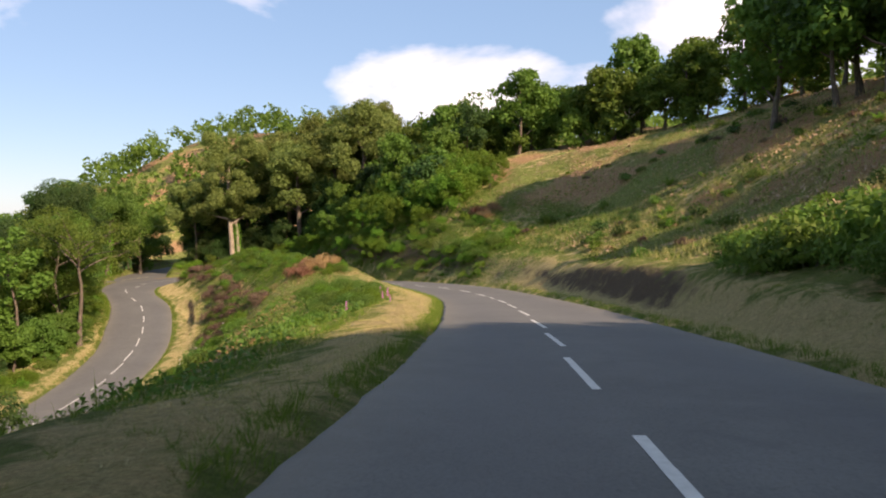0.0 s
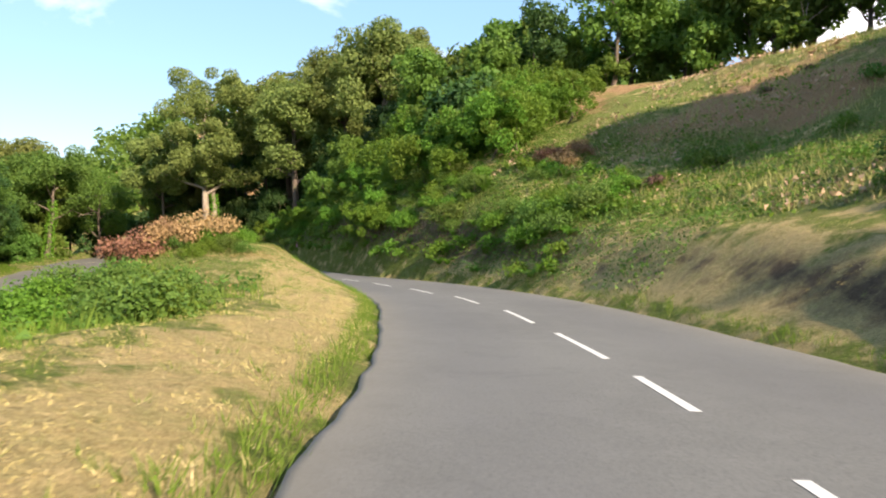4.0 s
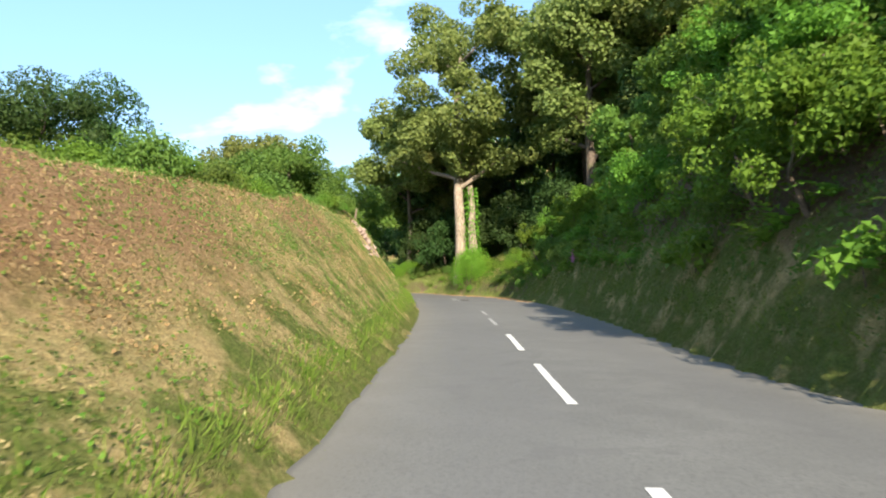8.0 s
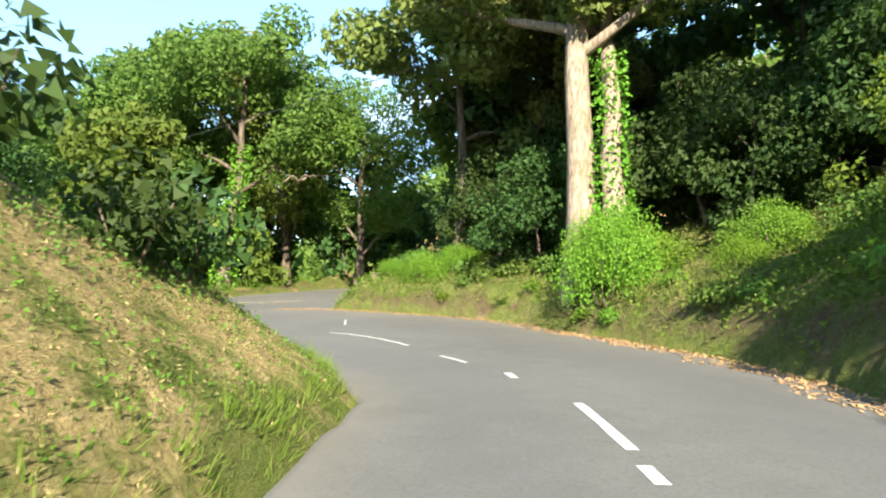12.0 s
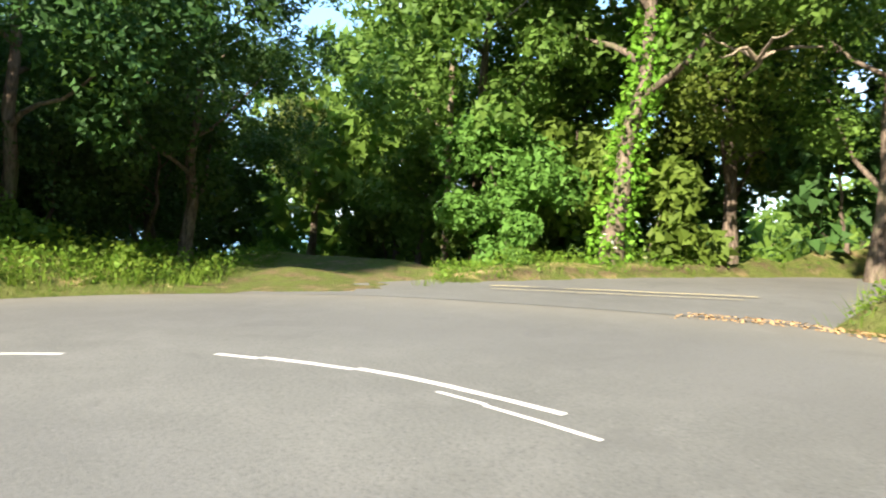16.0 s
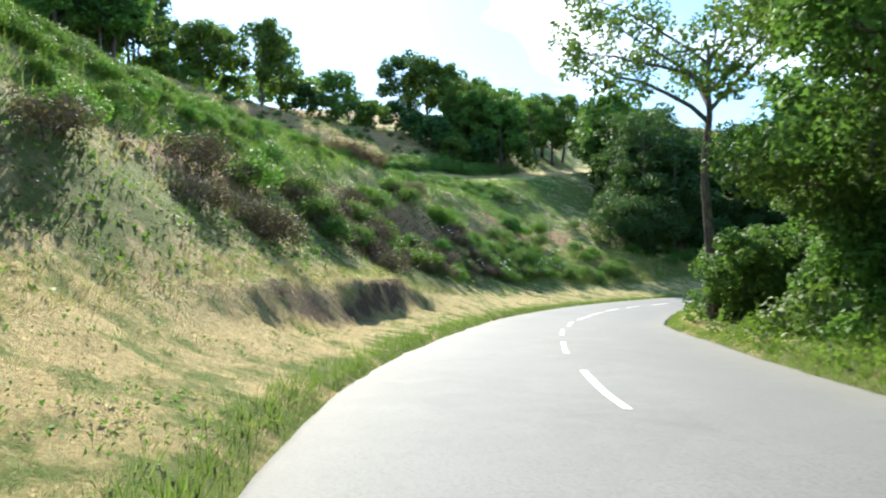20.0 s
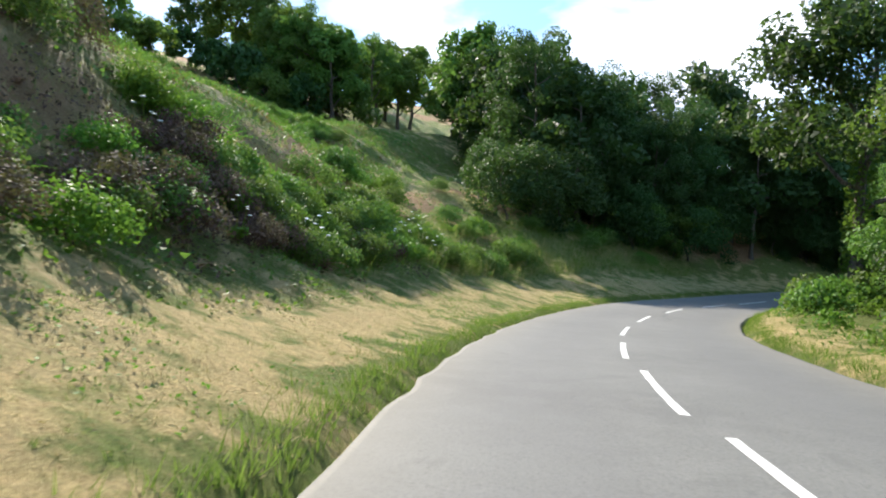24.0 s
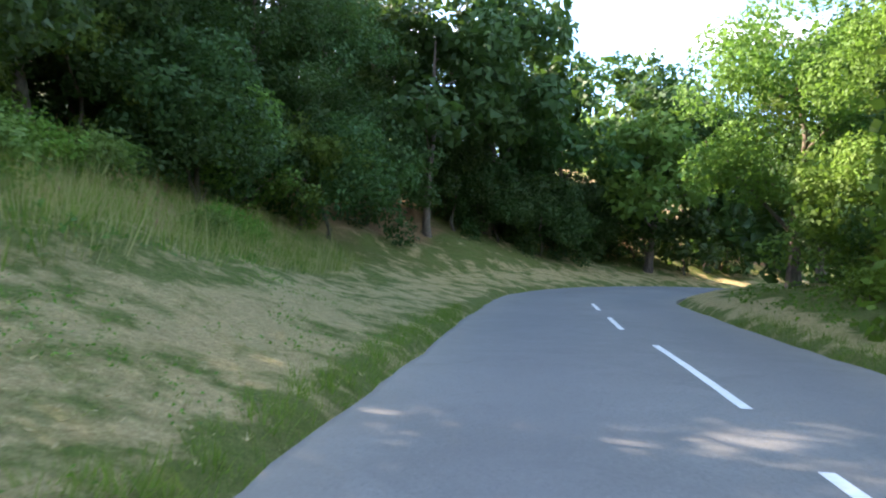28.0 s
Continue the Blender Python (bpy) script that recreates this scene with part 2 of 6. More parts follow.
LEAF_HAY = leaf_material("cut_hay", (0.30, 0.20, 0.075), (0.68, 0.50, 0.22), 0.2, 0.8)
LEAF_DULL = leaf_material("dull_cut_stalks", (0.20, 0.14, 0.07), (0.50, 0.37, 0.19), 0.2, 0.8)
LEAF_HEATH = leaf_material("heather_leaf", (0.07, 0.045, 0.035), (0.17, 0.10, 0.075), 0.15, 0.8)
BARK = bark_material("grey_brown_bark", (0.05, 0.038, 0.028), (0.20, 0.155, 0.12))
BARK_PALE = bark_material("pale_bark", (0.16, 0.12, 0.085), (0.42, 0.34, 0.26))
GRASS_GREEN = blade_material("green_grass", (0.08, 0.14, 0.02), (0.20, 0.29, 0.05), 0.45)
GRASS_DRY = blade_material("dry_grass", (0.36, 0.28, 0.12), (0.76, 0.62, 0.33))
GRASS_MIX = blade_material("mixed_grass", (0.17, 0.20, 0.045), (0.45, 0.41, 0.17), 0.4)
ROCK_PALE = plain_material("pinkish_broken_rock", (0.13, 0.085, 0.065), (0.46, 0.34, 0.28), 4.5, 0.9, 0.9)
ROCK = plain_material("bank_rock", (0.10, 0.078, 0.06), (0.30, 0.24, 0.19), 3.5, 0.9, 0.9)
WATER = plain_material("sea_water", (0.05, 0.13, 0.24), (0.09, 0.2, 0.33), 0.02, 0.25, 0.1)
FLOWER = plain_material("pink_petal", (0.45, 0.12, 0.32), (0.65, 0.25, 0.5), 20, 0.6, 0.1)
FLOWER_YELLOW = leaf_material("ragwort_petal", (0.55, 0.36, 0.02), (0.8, 0.58, 0.05))
FLOWER_WHITE = plain_material("white_petal", (0.7, 0.7, 0.62), (0.82, 0.82, 0.78), 20, 0.6, 0.1)
IRON = plain_material("cast_iron", (0.035, 0.033, 0.03), (0.08, 0.07, 0.065), 30, 0.6, 0.4)
CABLE = plain_material("black_cable", (0.02, 0.02, 0.02), (0.04, 0.04, 0.04), 5, 0.6, 0.1)
WOOD = plain_material("grey_pole_wood", (0.12, 0.09, 0.06), (0.25, 0.2, 0.15), 5, 0.9, 0.4)
DEBRIS = plain_material("dry_leaf_litter", (0.22, 0.12, 0.05), (0.5, 0.33, 0.16), 9, 0.9, 0.6)

# ---- roads and the lie of the land ----
CENTRE = [(3.0, -75.0, 6.50), (1.2, -40.0, 3.50), (1.2, -14.0, 1.25), (2.0, 0.0, 0.00), (2.9, 12.0, -1.07), (3.4, 24.0, -2.15),
          (3.3, 36.0, -3.10), (2.4, 48.3, -3.96), (-0.1, 60.4, -4.62), (-4.9, 71.8, -5.25), (-10.9, 82.3, -5.88), (-17.2, 92.5, -6.41),
          (-24.0, 102.4, -6.96), (-31.6, 111.9, -7.68), (-36.3, 115.4, -8.09), (-42.7, 116.6, -8.40), (-48.4, 112.4, -8.63), (-49.2, 105.8, -8.90),
          (-46.6, 100.4, -9.21), (-40.6, 91.5, -10.15), (-34.4, 76.7, -11.66), (-32.0, 67.5, -12.48), (-31.0, 57.7, -13.18), (-31.4, 48.2, -13.76),
          (-33.0, 40.0, -14.15), (-36.4, 31.5, -14.50), (-40.0, 23.0, -14.80), (-44.3, 14.5, -15.10), (-51.5, 7.5, -15.40), (-63.0, 2.5, -15.90),
          (-90.0, -4.0, -17.40)]


def spline(points, step=0.5):
    """Smooth dense line through the points."""
    p = np.array(points, float)
    p = np.vstack([2 * p[0] - p[1], p, 2 * p[-1] - p[-2]])
    out = []
    for i in range(1, len(p) - 2):
        n = max(2, int(np.linalg.norm(p[i + 1] - p[i]) / step))
        u = np.linspace(0, 1, n, endpoint=False)[:, None]
        a, b, c, d = p[i - 1], p[i], p[i + 1], p[i + 2]
        out.append(0.5 * (2 * b + (c - a) * u + (2 * a - 5 * b + 4 * c - d) * u ** 2 + (3 * b - a - 3 * c + d) * u ** 3))
    return np.vstack(out + [p[-2:-1]])


LINE = spline(CENTRE)
ARC = np.concatenate([[0], np.cumsum(np.hypot(*np.diff(LINE[:, :2], axis=0).T))])
ARC -= ARC[np.argmin(np.hypot(LINE[:, 0] - 2, LINE[:, 1]))]
TAN = np.gradient(LINE[:, :2], axis=0)
TAN /= np.hypot(TAN[:, 0], TAN[:, 1])[:, None]
RIGHT = np.stack([TAN[:, 1], -TAN[:, 0]], -1)
S_END = float(ARC[-1])
S_TURN = float(ARC[np.argmin(np.hypot(LINE[:, 0] + 48.4, LINE[:, 1] - 112.4))])


def half_left(s):
    return np.interp(s, [-80, 0, 30, 40, 52, 76, 108, 120, 128, S_TURN, S_TURN + 9, S_TURN + 14, 184, 210, S_END], [3.6, 3.6, 3.5, 3.2, 3.5, 3.3, 3.5, 3.1, 4.9, 5.2, 4.3, 3.7, 3.3, 3.7, 3.5])


def half_right(s):
    return np.interp(s, [-80, 0, 8, 30, 55, 70, 85, 92, 117, 126, 130, 133, 137, S_TURN, S_TURN + 5, S_TURN + 12, 164, 175, 192, 205, S_END],
                     [2.7, 2.7, 2.8, 3.7, 3.9, 3.4, 2.3, 2.5, 3.4, 4.6, 5.4, 6.8, 8.5, 7.0, 4.2, 2.7, 3.7, 4.0, 3.6, 2.8, 3.0])


SIDE = spline([(-46.5, 113.5, 0), (-52.8, 119.5, 0), (-55.6, 127.0, 0), (-56.8, 138.0, 0), (-57.0, 160.0, 0)], 1.0)
TRACK = spline([(-54.0, 114.0, 0), (-60.0, 115.8, 0), (-67.0, 116.8, 0), (-78.0, 114.5, 0), (-95.0, 108.0, 0)], 1.0)

STEP_OUT = [0, 1, 3, 6, 12, 25, 50]
UP_RIGHT = ([-60, 0, 14, 26, 45, 58, 70, 82, 95, 118, 127, 136, 141],
            [[0, .2, .8, 2, 5, 10, 18], [0, .15, .6, 2.0, 4.5, 9, 17], [0, .1, .55, 2.2, 4.6, 10, 18], [0, .15, 1.4, 2.5, 4.8, 12, 21], [0, .4, 2.0, 2.7, 5.0, 14.5, 25],
             [0, .6, 2.4, 3.4, 5.7, 15.5, 26], [0, .8, 3.3, 5.0, 7.6, 16.5, 26], [0, 1.9, 5.0, 7.4, 10.8, 17, 25], [0, 2.4, 5.9, 8.8, 13.2, 18.5, 26], [0, 1.8, 3.8, 5.0, 7.5, 12, 19],
             [0, 1.2, 2.3, 3.8, 6.6, 11, 15], [0, 1.1, 1.7, 2.8, 5.4, 8, 11], [0, .2, .3, .2, 0, -2, -8]])
UP_LEFT = ([-60, 0, 35, 55, 72, 86, 94, 101, 107, 113, 120, 132],
           [[0, .1, .2, -.5, -4, -12, -20], [0, .05, -.4, -1.8, -6.2, -12, -18], [0, .1, .1, -.5, -3.8, -10, -14], [0, .2, .5, .8, .6, -3, -6],
            [0, .6, 2.0, 3.0, 2.0, -1, -4], [0, .9, 3.0, 3.4, 1.0, -2, -4], [0, 1.1, 3.5, 3.2, -.2, -2.5, -4], [0, 1.3, 3.8, 3.2, -.4, -3, -4], [0, 1.3, 3.7, 3.0, -.2, -2.5, -4], [0, 1.0, 3.0, 2.6, .4, -1, -2], [0, .6, 1.8, 1.9, .8, 0, 0], [0, .2, .5, .6, .5, 0, 0]])
LOW_LEFT = ([138, 150, 160, 176, 190, 206, 234],
            [[0, .2, .5, .6, .6, .6, .6], [0, .25, .9, 2.0, 3.5, 4, 4], [0, .3, 1.1, 3.4, 6.2, 8, 8], [0, .2, .7, 2.7, 6.2, 10, 13],
             [0, .2, .6, 1.7, 5.4, 11, 14], [0, .1, .45, 1.1, 4.4, 11, 16], [0, .2, .7, 1.8, 5, 11, 17]])
LOW_RIGHT = ([138, 153, 178, 234],
             [[0, .3, .8, .7, -.5, -4, -11], [0, .4, .8, .5, -1.5, -6, -14], [0, .25, .35, 0, -2, -7, -15], [0, .3, .6, .4, -1, -5, -12]])


def bank(table, s, e):
    """Height of the ground above the road's edge, e metres outside it."""
    ss, hh = np.array(table[0], float), np.array(table[1], float)
    s = np.clip(s, ss[0], ss[-1])
    i = np.clip(np.searchsorted(ss, s, "right") - 1, 0, len(ss) - 2)
    u = (s - ss[i]) / (ss[i + 1] - ss[i])
    u = u * u * (3 - 2 * u)
    out = np.array(STEP_OUT, float)
    ec = np.clip(e, 0, 50)
    j = np.clip(np.searchsorted(out, ec, "right") - 1, 0, len(out) - 2)
    w = (ec - out[j]) / (out[j + 1] - out[j])
    a = hh[i, j] * (1 - w) + hh[i, j + 1] * w
    b = hh[i + 1, j] * (1 - w) + hh[i + 1, j + 1] * w
    return a * (1 - u) + b * u


def nearest(x, y, lo, hi):
    """For many places: index of the nearest point of the road between two stations, and the signed way out (right is positive)."""
    keep = np.where((ARC >= lo) & (ARC <= hi))[0]
    best = np.empty(len(x), int)
    for a in range(0, len(x), 20000):
        d = (x[a:a + 20000, None] - LINE[None, keep, 0]) ** 2 + (y[a:a + 20000, None] - LINE[None, keep, 1]) ** 2
        best[a:a + 20000] = keep[np.argmin(d, 1)]
    dx, dy = x - LINE[best, 0], y - LINE[best, 1]
    side = dx * RIGHT[best, 0] + dy * RIGHT[best, 1]
    return best, np.hypot(dx, dy) * np.where(side < 0, -1, 1)


def line_gap(x, y, line):
    out = np.full(len(x), 1e9)
    for a in range(0, len(x), 20000):
        d = (x[a:a + 20000, None] - line[None, :, 0]) ** 2 + (y[a:a + 20000, None] - line[None, :, 1]) ** 2
        out[a:a + 20000] = np.sqrt(d.min(1))
    return out


def lumps(x, y, size, seed=0.0):
    """Cheap smooth unevenness between -1 and 1."""
    a = np.sin(x / size * 1.7 + 1.3 * np.sin(y / size * 1.1 + seed) + seed) * np.cos(y / size * 1.5 + 0.9 * np.sin(x / size * 0.8 + 2 * seed))
    b = np.sin((x + y) / size * 2.9 + seed * 3) * np.sin((x - 0.6 * y) / size * 3.3 + seed)
    return 0.65 * a + 0.35 * b


def ease(v, a, b):
    u = np.clip((v - a) / (b - a), 0, 1)
    return u * u * (3 - 2 * u)


def land(x, y):
    """Height of the ground and how it is covered: height, distance outside the nearest tarmac, station, signed side."""
    x, y = np.atleast_1d(np.asarray(x, float)), np.atleast_1d(np.asarray(y, float))
    parts = []
    for lo, hi, right, left in ((-80, S_TURN, UP_RIGHT, UP_LEFT), (S_TURN, S_END, LOW_RIGHT, LOW_LEFT)):
        i, d = nearest(x, y, lo, hi)
        s, z = ARC[i], LINE[i, 2]
        e = np.where(d > 0, d - half_right(s), -d - half_left(s))
        far = np.clip(e - 50, 0, None)
        up = np.where(d > 0, bank(right, s, e), bank(left, s, e))
        grow = 0.16 * np.minimum(far, 110) if lo < 0 else -0.30 * np.minimum(far, 190)
        grow_l = -0.25 * np.minimum(far, 150) if lo < 0 else 0.12 * np.minimum(far, 120)
        parts.append((e, s, d, z + up + np.where(d > 0, grow, grow_l)))
    (e1, s1, d1, h1), (e2, s2, d2, h2) = parts
    w1, w2 = 1 / (np.maximum(e1, 0) + 0.25) ** 2.4, 1 / (np.maximum(e2, 0) + 0.25) ** 2.4
    h = (h1 * w1 + h2 * w2) / (w1 + w2)
    first = e1 < e2
    e, s, d = np.where(first, e1, e2), np.where(first, s1, s2), np.where(first, d1, d2)
    flat_z = np.interp(s, ARC, LINE[:, 2])
    # side road and track mouth
    es, et = line_gap(x, y, SIDE) - 4.2, line_gap(x, y, TRACK) - 2.4
    k = np.clip(1 - es / 1.3, 0, 1)
    h = h * (1 - k) + (flat_z - 0.02) * k
    k = np.clip(1 - et / 3.0, 0, 1)
    h = h * (1 - k) + (flat_z - 0.05 - np.clip(-56 - x, 0, 60) * 0.06) * k
    e = np.minimum(e, es)
    # low cut faces: in the lower road's left bank and beside the upper road
    low_l = (s > S_TURN) & (d < 0)
    up_r = (s < S_TURN) & (d > 0)
    win = np.interp(s, [164, 169, 179, 185], [0, 1, 1, 0]) * low_l * (s < 196)
    h = h + 1.05 * win * (ease(e + 0.35 * lumps(x, y, 2.6, 0.2), 2.0, 2.75) - ease(e, 0.8, 9.0))
    win = np.interp(s, [98, 100.5, 105.5, 108], [0, 1, 1, 0]) * (s < S_TURN) * (d < 0)
    h = h + 0.45 * win * (ease(e + 0.15 * lumps(x, y, 2.0, 0.5), 1.7, 2.2) - ease(e, 1.4, 5.0))
    win = np.interp(s, [8, 14, 40, 52], [0, 1, 1, 0]) * up_r
    h = h + 0.8 * win * (ease(e + 0.3 * lumps(x, y, 3.0, 0.7), 1.2, 2.3) - ease(e, 0.4, 6.0))
    rough = np.clip(e / 5, 0, 1)
    h = h + rough * (0.28 * lumps(x, y, 3.1, 0.4) + 0.5 * lumps(x, y, 9.0, 1.7)) + np.clip(e / 1.5, 0, 1) * 0.06 * lumps(x, y, 0.7, 2.2)
    # far hills: wooded spur beyond the bend, ground falling to the sea in the west
    away = 1 - np.exp(-(np.clip(e, 0, None) / 28) ** 2)
    h = h + away * 46 * np.exp(-(((x + 75) / 75) ** 2 + ((y - 262) / 62) ** 2))
    h = h + away * 16 * np.exp(-(((x - 10) / 70) ** 2 + ((y - 215) / 60) ** 2))
    h = h + away * 4 * np.exp(-(((x + 25) / 40) ** 2 + ((y + 30) / 30) ** 2))
    west = np.clip((-130 - x) / 200, 0, 1) * np.exp(-(np.clip(y - 160, 0, None) / 90) ** 2)
    h = h - west * 70
    lip = np.clip((e + 0.03) / 0.28, 0, 1)
    h = (flat_z - 0.22) * (1 - lip) + h * lip
    return h, e, s, d, et


def ground_z(x, y):
    return float(land([x], [y])[0][0])


def mesh_object(name, verts, faces, material, smooth=False, attrs=None, parent=None):
    me = bpy.data.meshes.new(name)
    me.from_pydata(verts if isinstance(verts, list) else verts.tolist(), [], faces if isinstance(faces, list) else faces.tolist())
    me.materials.append(material)
    if smooth:
        me.polygons.foreach_set("use_smooth", [True] * len(me.polygons))
    for key, values in (attrs or {}).items():
        me.attributes.new(key, "FLOAT", "POINT").data.foreach_set("value", np.asarray(values, np.float32))
    me.update()
    ob = new(name, me)
    if parent is not None:
        ob.parent = parent
    return ob


def part(name, bm, material, parent, label=""):
    me = bpy.data.meshes.new(name)
    bm.to_mesh(me)
    bm.free()
    me.materials.append(material)
    ob = new(name, me)
    ob.parent = parent
    return tagged(ob, label)


def axis_steps(lo, hi, fine, far, grow=1.13):
    """Coordinates: even steps inside, growing ones out to the horizon."""
    core = list(np.arange(lo, hi + fine, fine))
    for sign, start, store in ((-1, core[0], []), (1, core[-1], [])):
        step, v = fine, start
        while abs(v - start) < far:
            step = min(step * grow, 400)
            v += sign * step
            store.append(v)
        core = store[::-1] + core if sign < 0 else core + store
    return np.array(core)


GX, GY = axis_steps(-64, 20, 0.57, 4200), axis_steps(-8, 132, 0.57, 4200)
GX, GY = [np.sort(np.concatenate([a, (0.5 * (a[1:] + a[:-1]))[(a[1:] > lo) & (a[1:] < hi)]])) for a, lo, hi in ((GX, -52, -23), (GY, 68, 127))]
gx, gy = [a.ravel() for a in np.meshgrid(GX, GY)]
gz, ge, gs, gd, gt = land(gx, gy)
nx, ny = len(GX), len(GY)
gi = (np.arange(ny - 1)[:, None] * nx + np.arange(nx - 1)[None]).ravel()
quads = np.stack([gi, gi + 1, gi + nx + 1, gi + nx], -1)
upper = gs < S_TURN


def cover_of(e, s, d, et, x, y):
    """How dry, how brackeny and how bare the ground is there."""
    up, lf = s < S_TURN, d < 0
    wob = 0.9 * lumps(x, y, 2.3, 3.1)
    reach = np.where(up & lf, np.interp(s, [0, 20, 50, 62, 75, 100], [2.0, 2.9, 2.8, 4.4, 7.0, 6.0]), np.where(up, np.interp(s, [0, 30, 60, 80, 110], [3.0, 2.5, 3.6, 1.8, 1.2]), np.where(lf, 4.6, 1.5)))
    dry = np.clip(1.15 - np.abs(e - reach * 0.45 + wob * 0.5) / (reach * 0.62 + 0.3), 0, 1) * np.clip(e / 0.7 + 0.2, 0, 1)
    dry = dry * np.where(up & ~lf & (s > 76), 0.25, np.where(up, np.where(lf, np.interp(s, [72, 84, 94, 104, 116], [0.9, 0.72, 0.62, 0.64, 0.85]), 1.0), np.where(lf, np.interp(s, [160, 190, 205], [0.72, 0.7, 0.6]), np.where(s < 172, 0.35, 0.8))))
    dry = np.maximum(dry, np.where(up & (s > 112), 0.18, 0.30) + 0.2 * lumps(x, y, 6.0, 5.0))
    dry = np.where(up & ~lf & (e > 4) & (s < 84), 0.22 + 0.38 * lumps(x, y, 5.5, 5.0), dry)
    brk = np.where(up & ~lf, np.clip((e - 8) / 6, 0, 1) * (0.58 + 0.45 * lumps(x, y, 7.0, 0.9)), 0)
    brk = np.where(up & lf & (s > 55) & (s < 112), 0.52 * np.exp(-((e - 3.2) / 2.2) ** 2) * np.exp(-((s - 82) / 16.0) ** 2) * 1.75, brk)
    brk = np.where(~up & lf, np.clip((e - 4) / 3, 0, 1) * (0.62 + 0.35 * lumps(x, y, 7.0, 2.9)), brk)
    bare = np.where(up & ~lf & (s > 18), np.exp(-((e - 1.8) / 1.1) ** 2) * np.interp(s, [20, 28, 44, 56, 75, 110, 125], [0.1, .85, .8, .5, 0.8, 0.8, 0.4]), 0)
    bare = np.where(~up & lf & (s > 160) & (s < 192), np.interp(s, [164, 168, 179, 184], [0, 0.75, 0.75, 0]) * np.exp(-((e - 2.35) / 0.5) ** 2), bare)
    bare = np.where(up & ~lf & (s > 116), np.maximum(bare, 0.6 * np.exp(-((e - 0.5) / 0.7) ** 2)), bare)
    bare = np.where(up & lf, np.exp(-((e - 3.4) / 0.8) ** 2) * np.interp(s, [99.5, 101, 105.5, 107], [0, 1, 1, 0]), bare)
    bare = np.maximum(bare, np.clip(1 - et / 1.5, 0, 1) * 0.5)
    return dry, brk, bare


g_dry, g_brk, g_bare = cover_of(ge, gs, gd, gt, gx, gy)
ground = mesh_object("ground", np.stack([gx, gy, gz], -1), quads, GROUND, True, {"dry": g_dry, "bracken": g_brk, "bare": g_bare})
tagged(ground, "grassy hillside with dry mown verges and steep banks", "ground", kind="structure")

sea = mesh_object("water", [(-4500, -4500, -82), (-240, -4500, -82), (-240, 4500, -82), (-4500, 4500, -82)], [(0, 1, 2, 3)], WATER)
tagged(sea, "blue sea far below seen through trees", "sea", kind="structure")


def road_z(x, y):
    i, d = nearest(np.atleast_1d(np.asarray(x, float)), np.atleast_1d(np.asarray(y, float)), -80, S_END)
    return LINE[i, 2] - 0.012 * np.abs(np.clip(d, -4, 4))


# carriageway: one strip with ragged edges
lanes = np.array([-1.0, -0.985, -0.96, -0.8, -0.62, -0.4, -0.2, 0.0, 0.2, 0.4, 0.62, 0.8, 0.96, 0.985, 1.0])
sel = np.arange(0, len(LINE), 1)
rag = 0.05 * lumps(ARC[sel], ARC[sel] * 0.3, 0.8, 1.0) + 0.045 * lumps(ARC[sel], ARC[sel] * 0.7, 0.31, 4.0)
wl, wr = half_left(ARC[sel]) + rag, half_right(ARC[sel]) + rag[::-1]
off = np.where(lanes[None] < 0, lanes[None] * wl[:, None], lanes[None] * wr[:, None])
rv = np.stack([LINE[sel, None, 0] + RIGHT[sel, None, 0] * off, LINE[sel, None, 1] + RIGHT[sel, None, 1] * off,
               LINE[sel, None, 2] - 0.012 * np.minimum(np.abs(off), 4.0) - 0.16 * (np.abs(lanes[None]) > 0.99)], -1).reshape(-1, 3)
n = len(lanes)
ri = (np.arange(len(sel) - 1)[:, None] * n + np.arange(n - 1)[None]).ravel()
r_edge = np.tile((np.abs(lanes) > 0.9).astype(float) * 0.9 + (np.abs(np.abs(lanes) - 0.8) < 0.05) * 0.22, len(sel))
r_track = np.tile((np.abs(np.abs(lanes) - 0.51) < 0.15).astype(float), len(sel))
road = mesh_object("road", rv, np.stack([ri, ri + 1, ri + n + 1, ri + n], -1), ASPHALT, True, {"edge": r_edge, "track": r_track})
tagged(road, "grey worn asphalt country road with dashed centre line", "road", kind="structure")

st = np.gradient(SIDE[:, :2], axis=0)
st /= np.hypot(st[:, 0], st[:, 1])[:, None]
sw = np.linspace(-1, 1, 9)
swide = np.interp(np.arange(len(SIDE)), [0, 8, 14, 25, len(SIDE)], [6.5, 5.6, 4.5, 4.2, 4.0])
sx = SIDE[:, None, 0] + st[:, None, 1] * sw[None] * swide[:, None]
sy = SIDE[:, None, 1] - st[:, None, 0] * sw[None] * swide[:, None]
sz = road_z(sx.ravel(), sy.ravel()) - 0.03
sv = np.stack([sx.ravel(), sy.ravel(), sz], -1)
si = (np.arange(len(SIDE) - 1)[:, None] * 9 + np.arange(8)[None]).ravel()
side_road = mesh_object("side_road", sv, np.stack([si, si + 1, si + 10, si + 9], -1), ASPHALT, True,
                        {"edge": np.tile((np.abs(sw) > 0.9) * 0.8, len(SIDE)), "track": np.zeros(len(sv))})
tagged(side_road, "pale asphalt side road mouth at the bend", "road", kind="structure")


def at_road(s, off):
    i = int(np.argmin(np.abs(ARC - s)))
    p = LINE[i, :2] + RIGHT[i] * off
    return np.array([p[0], p[1], LINE[i, 2] - 0.012 * min(abs(off), 4.0)]), TAN[i], RIGHT[i]


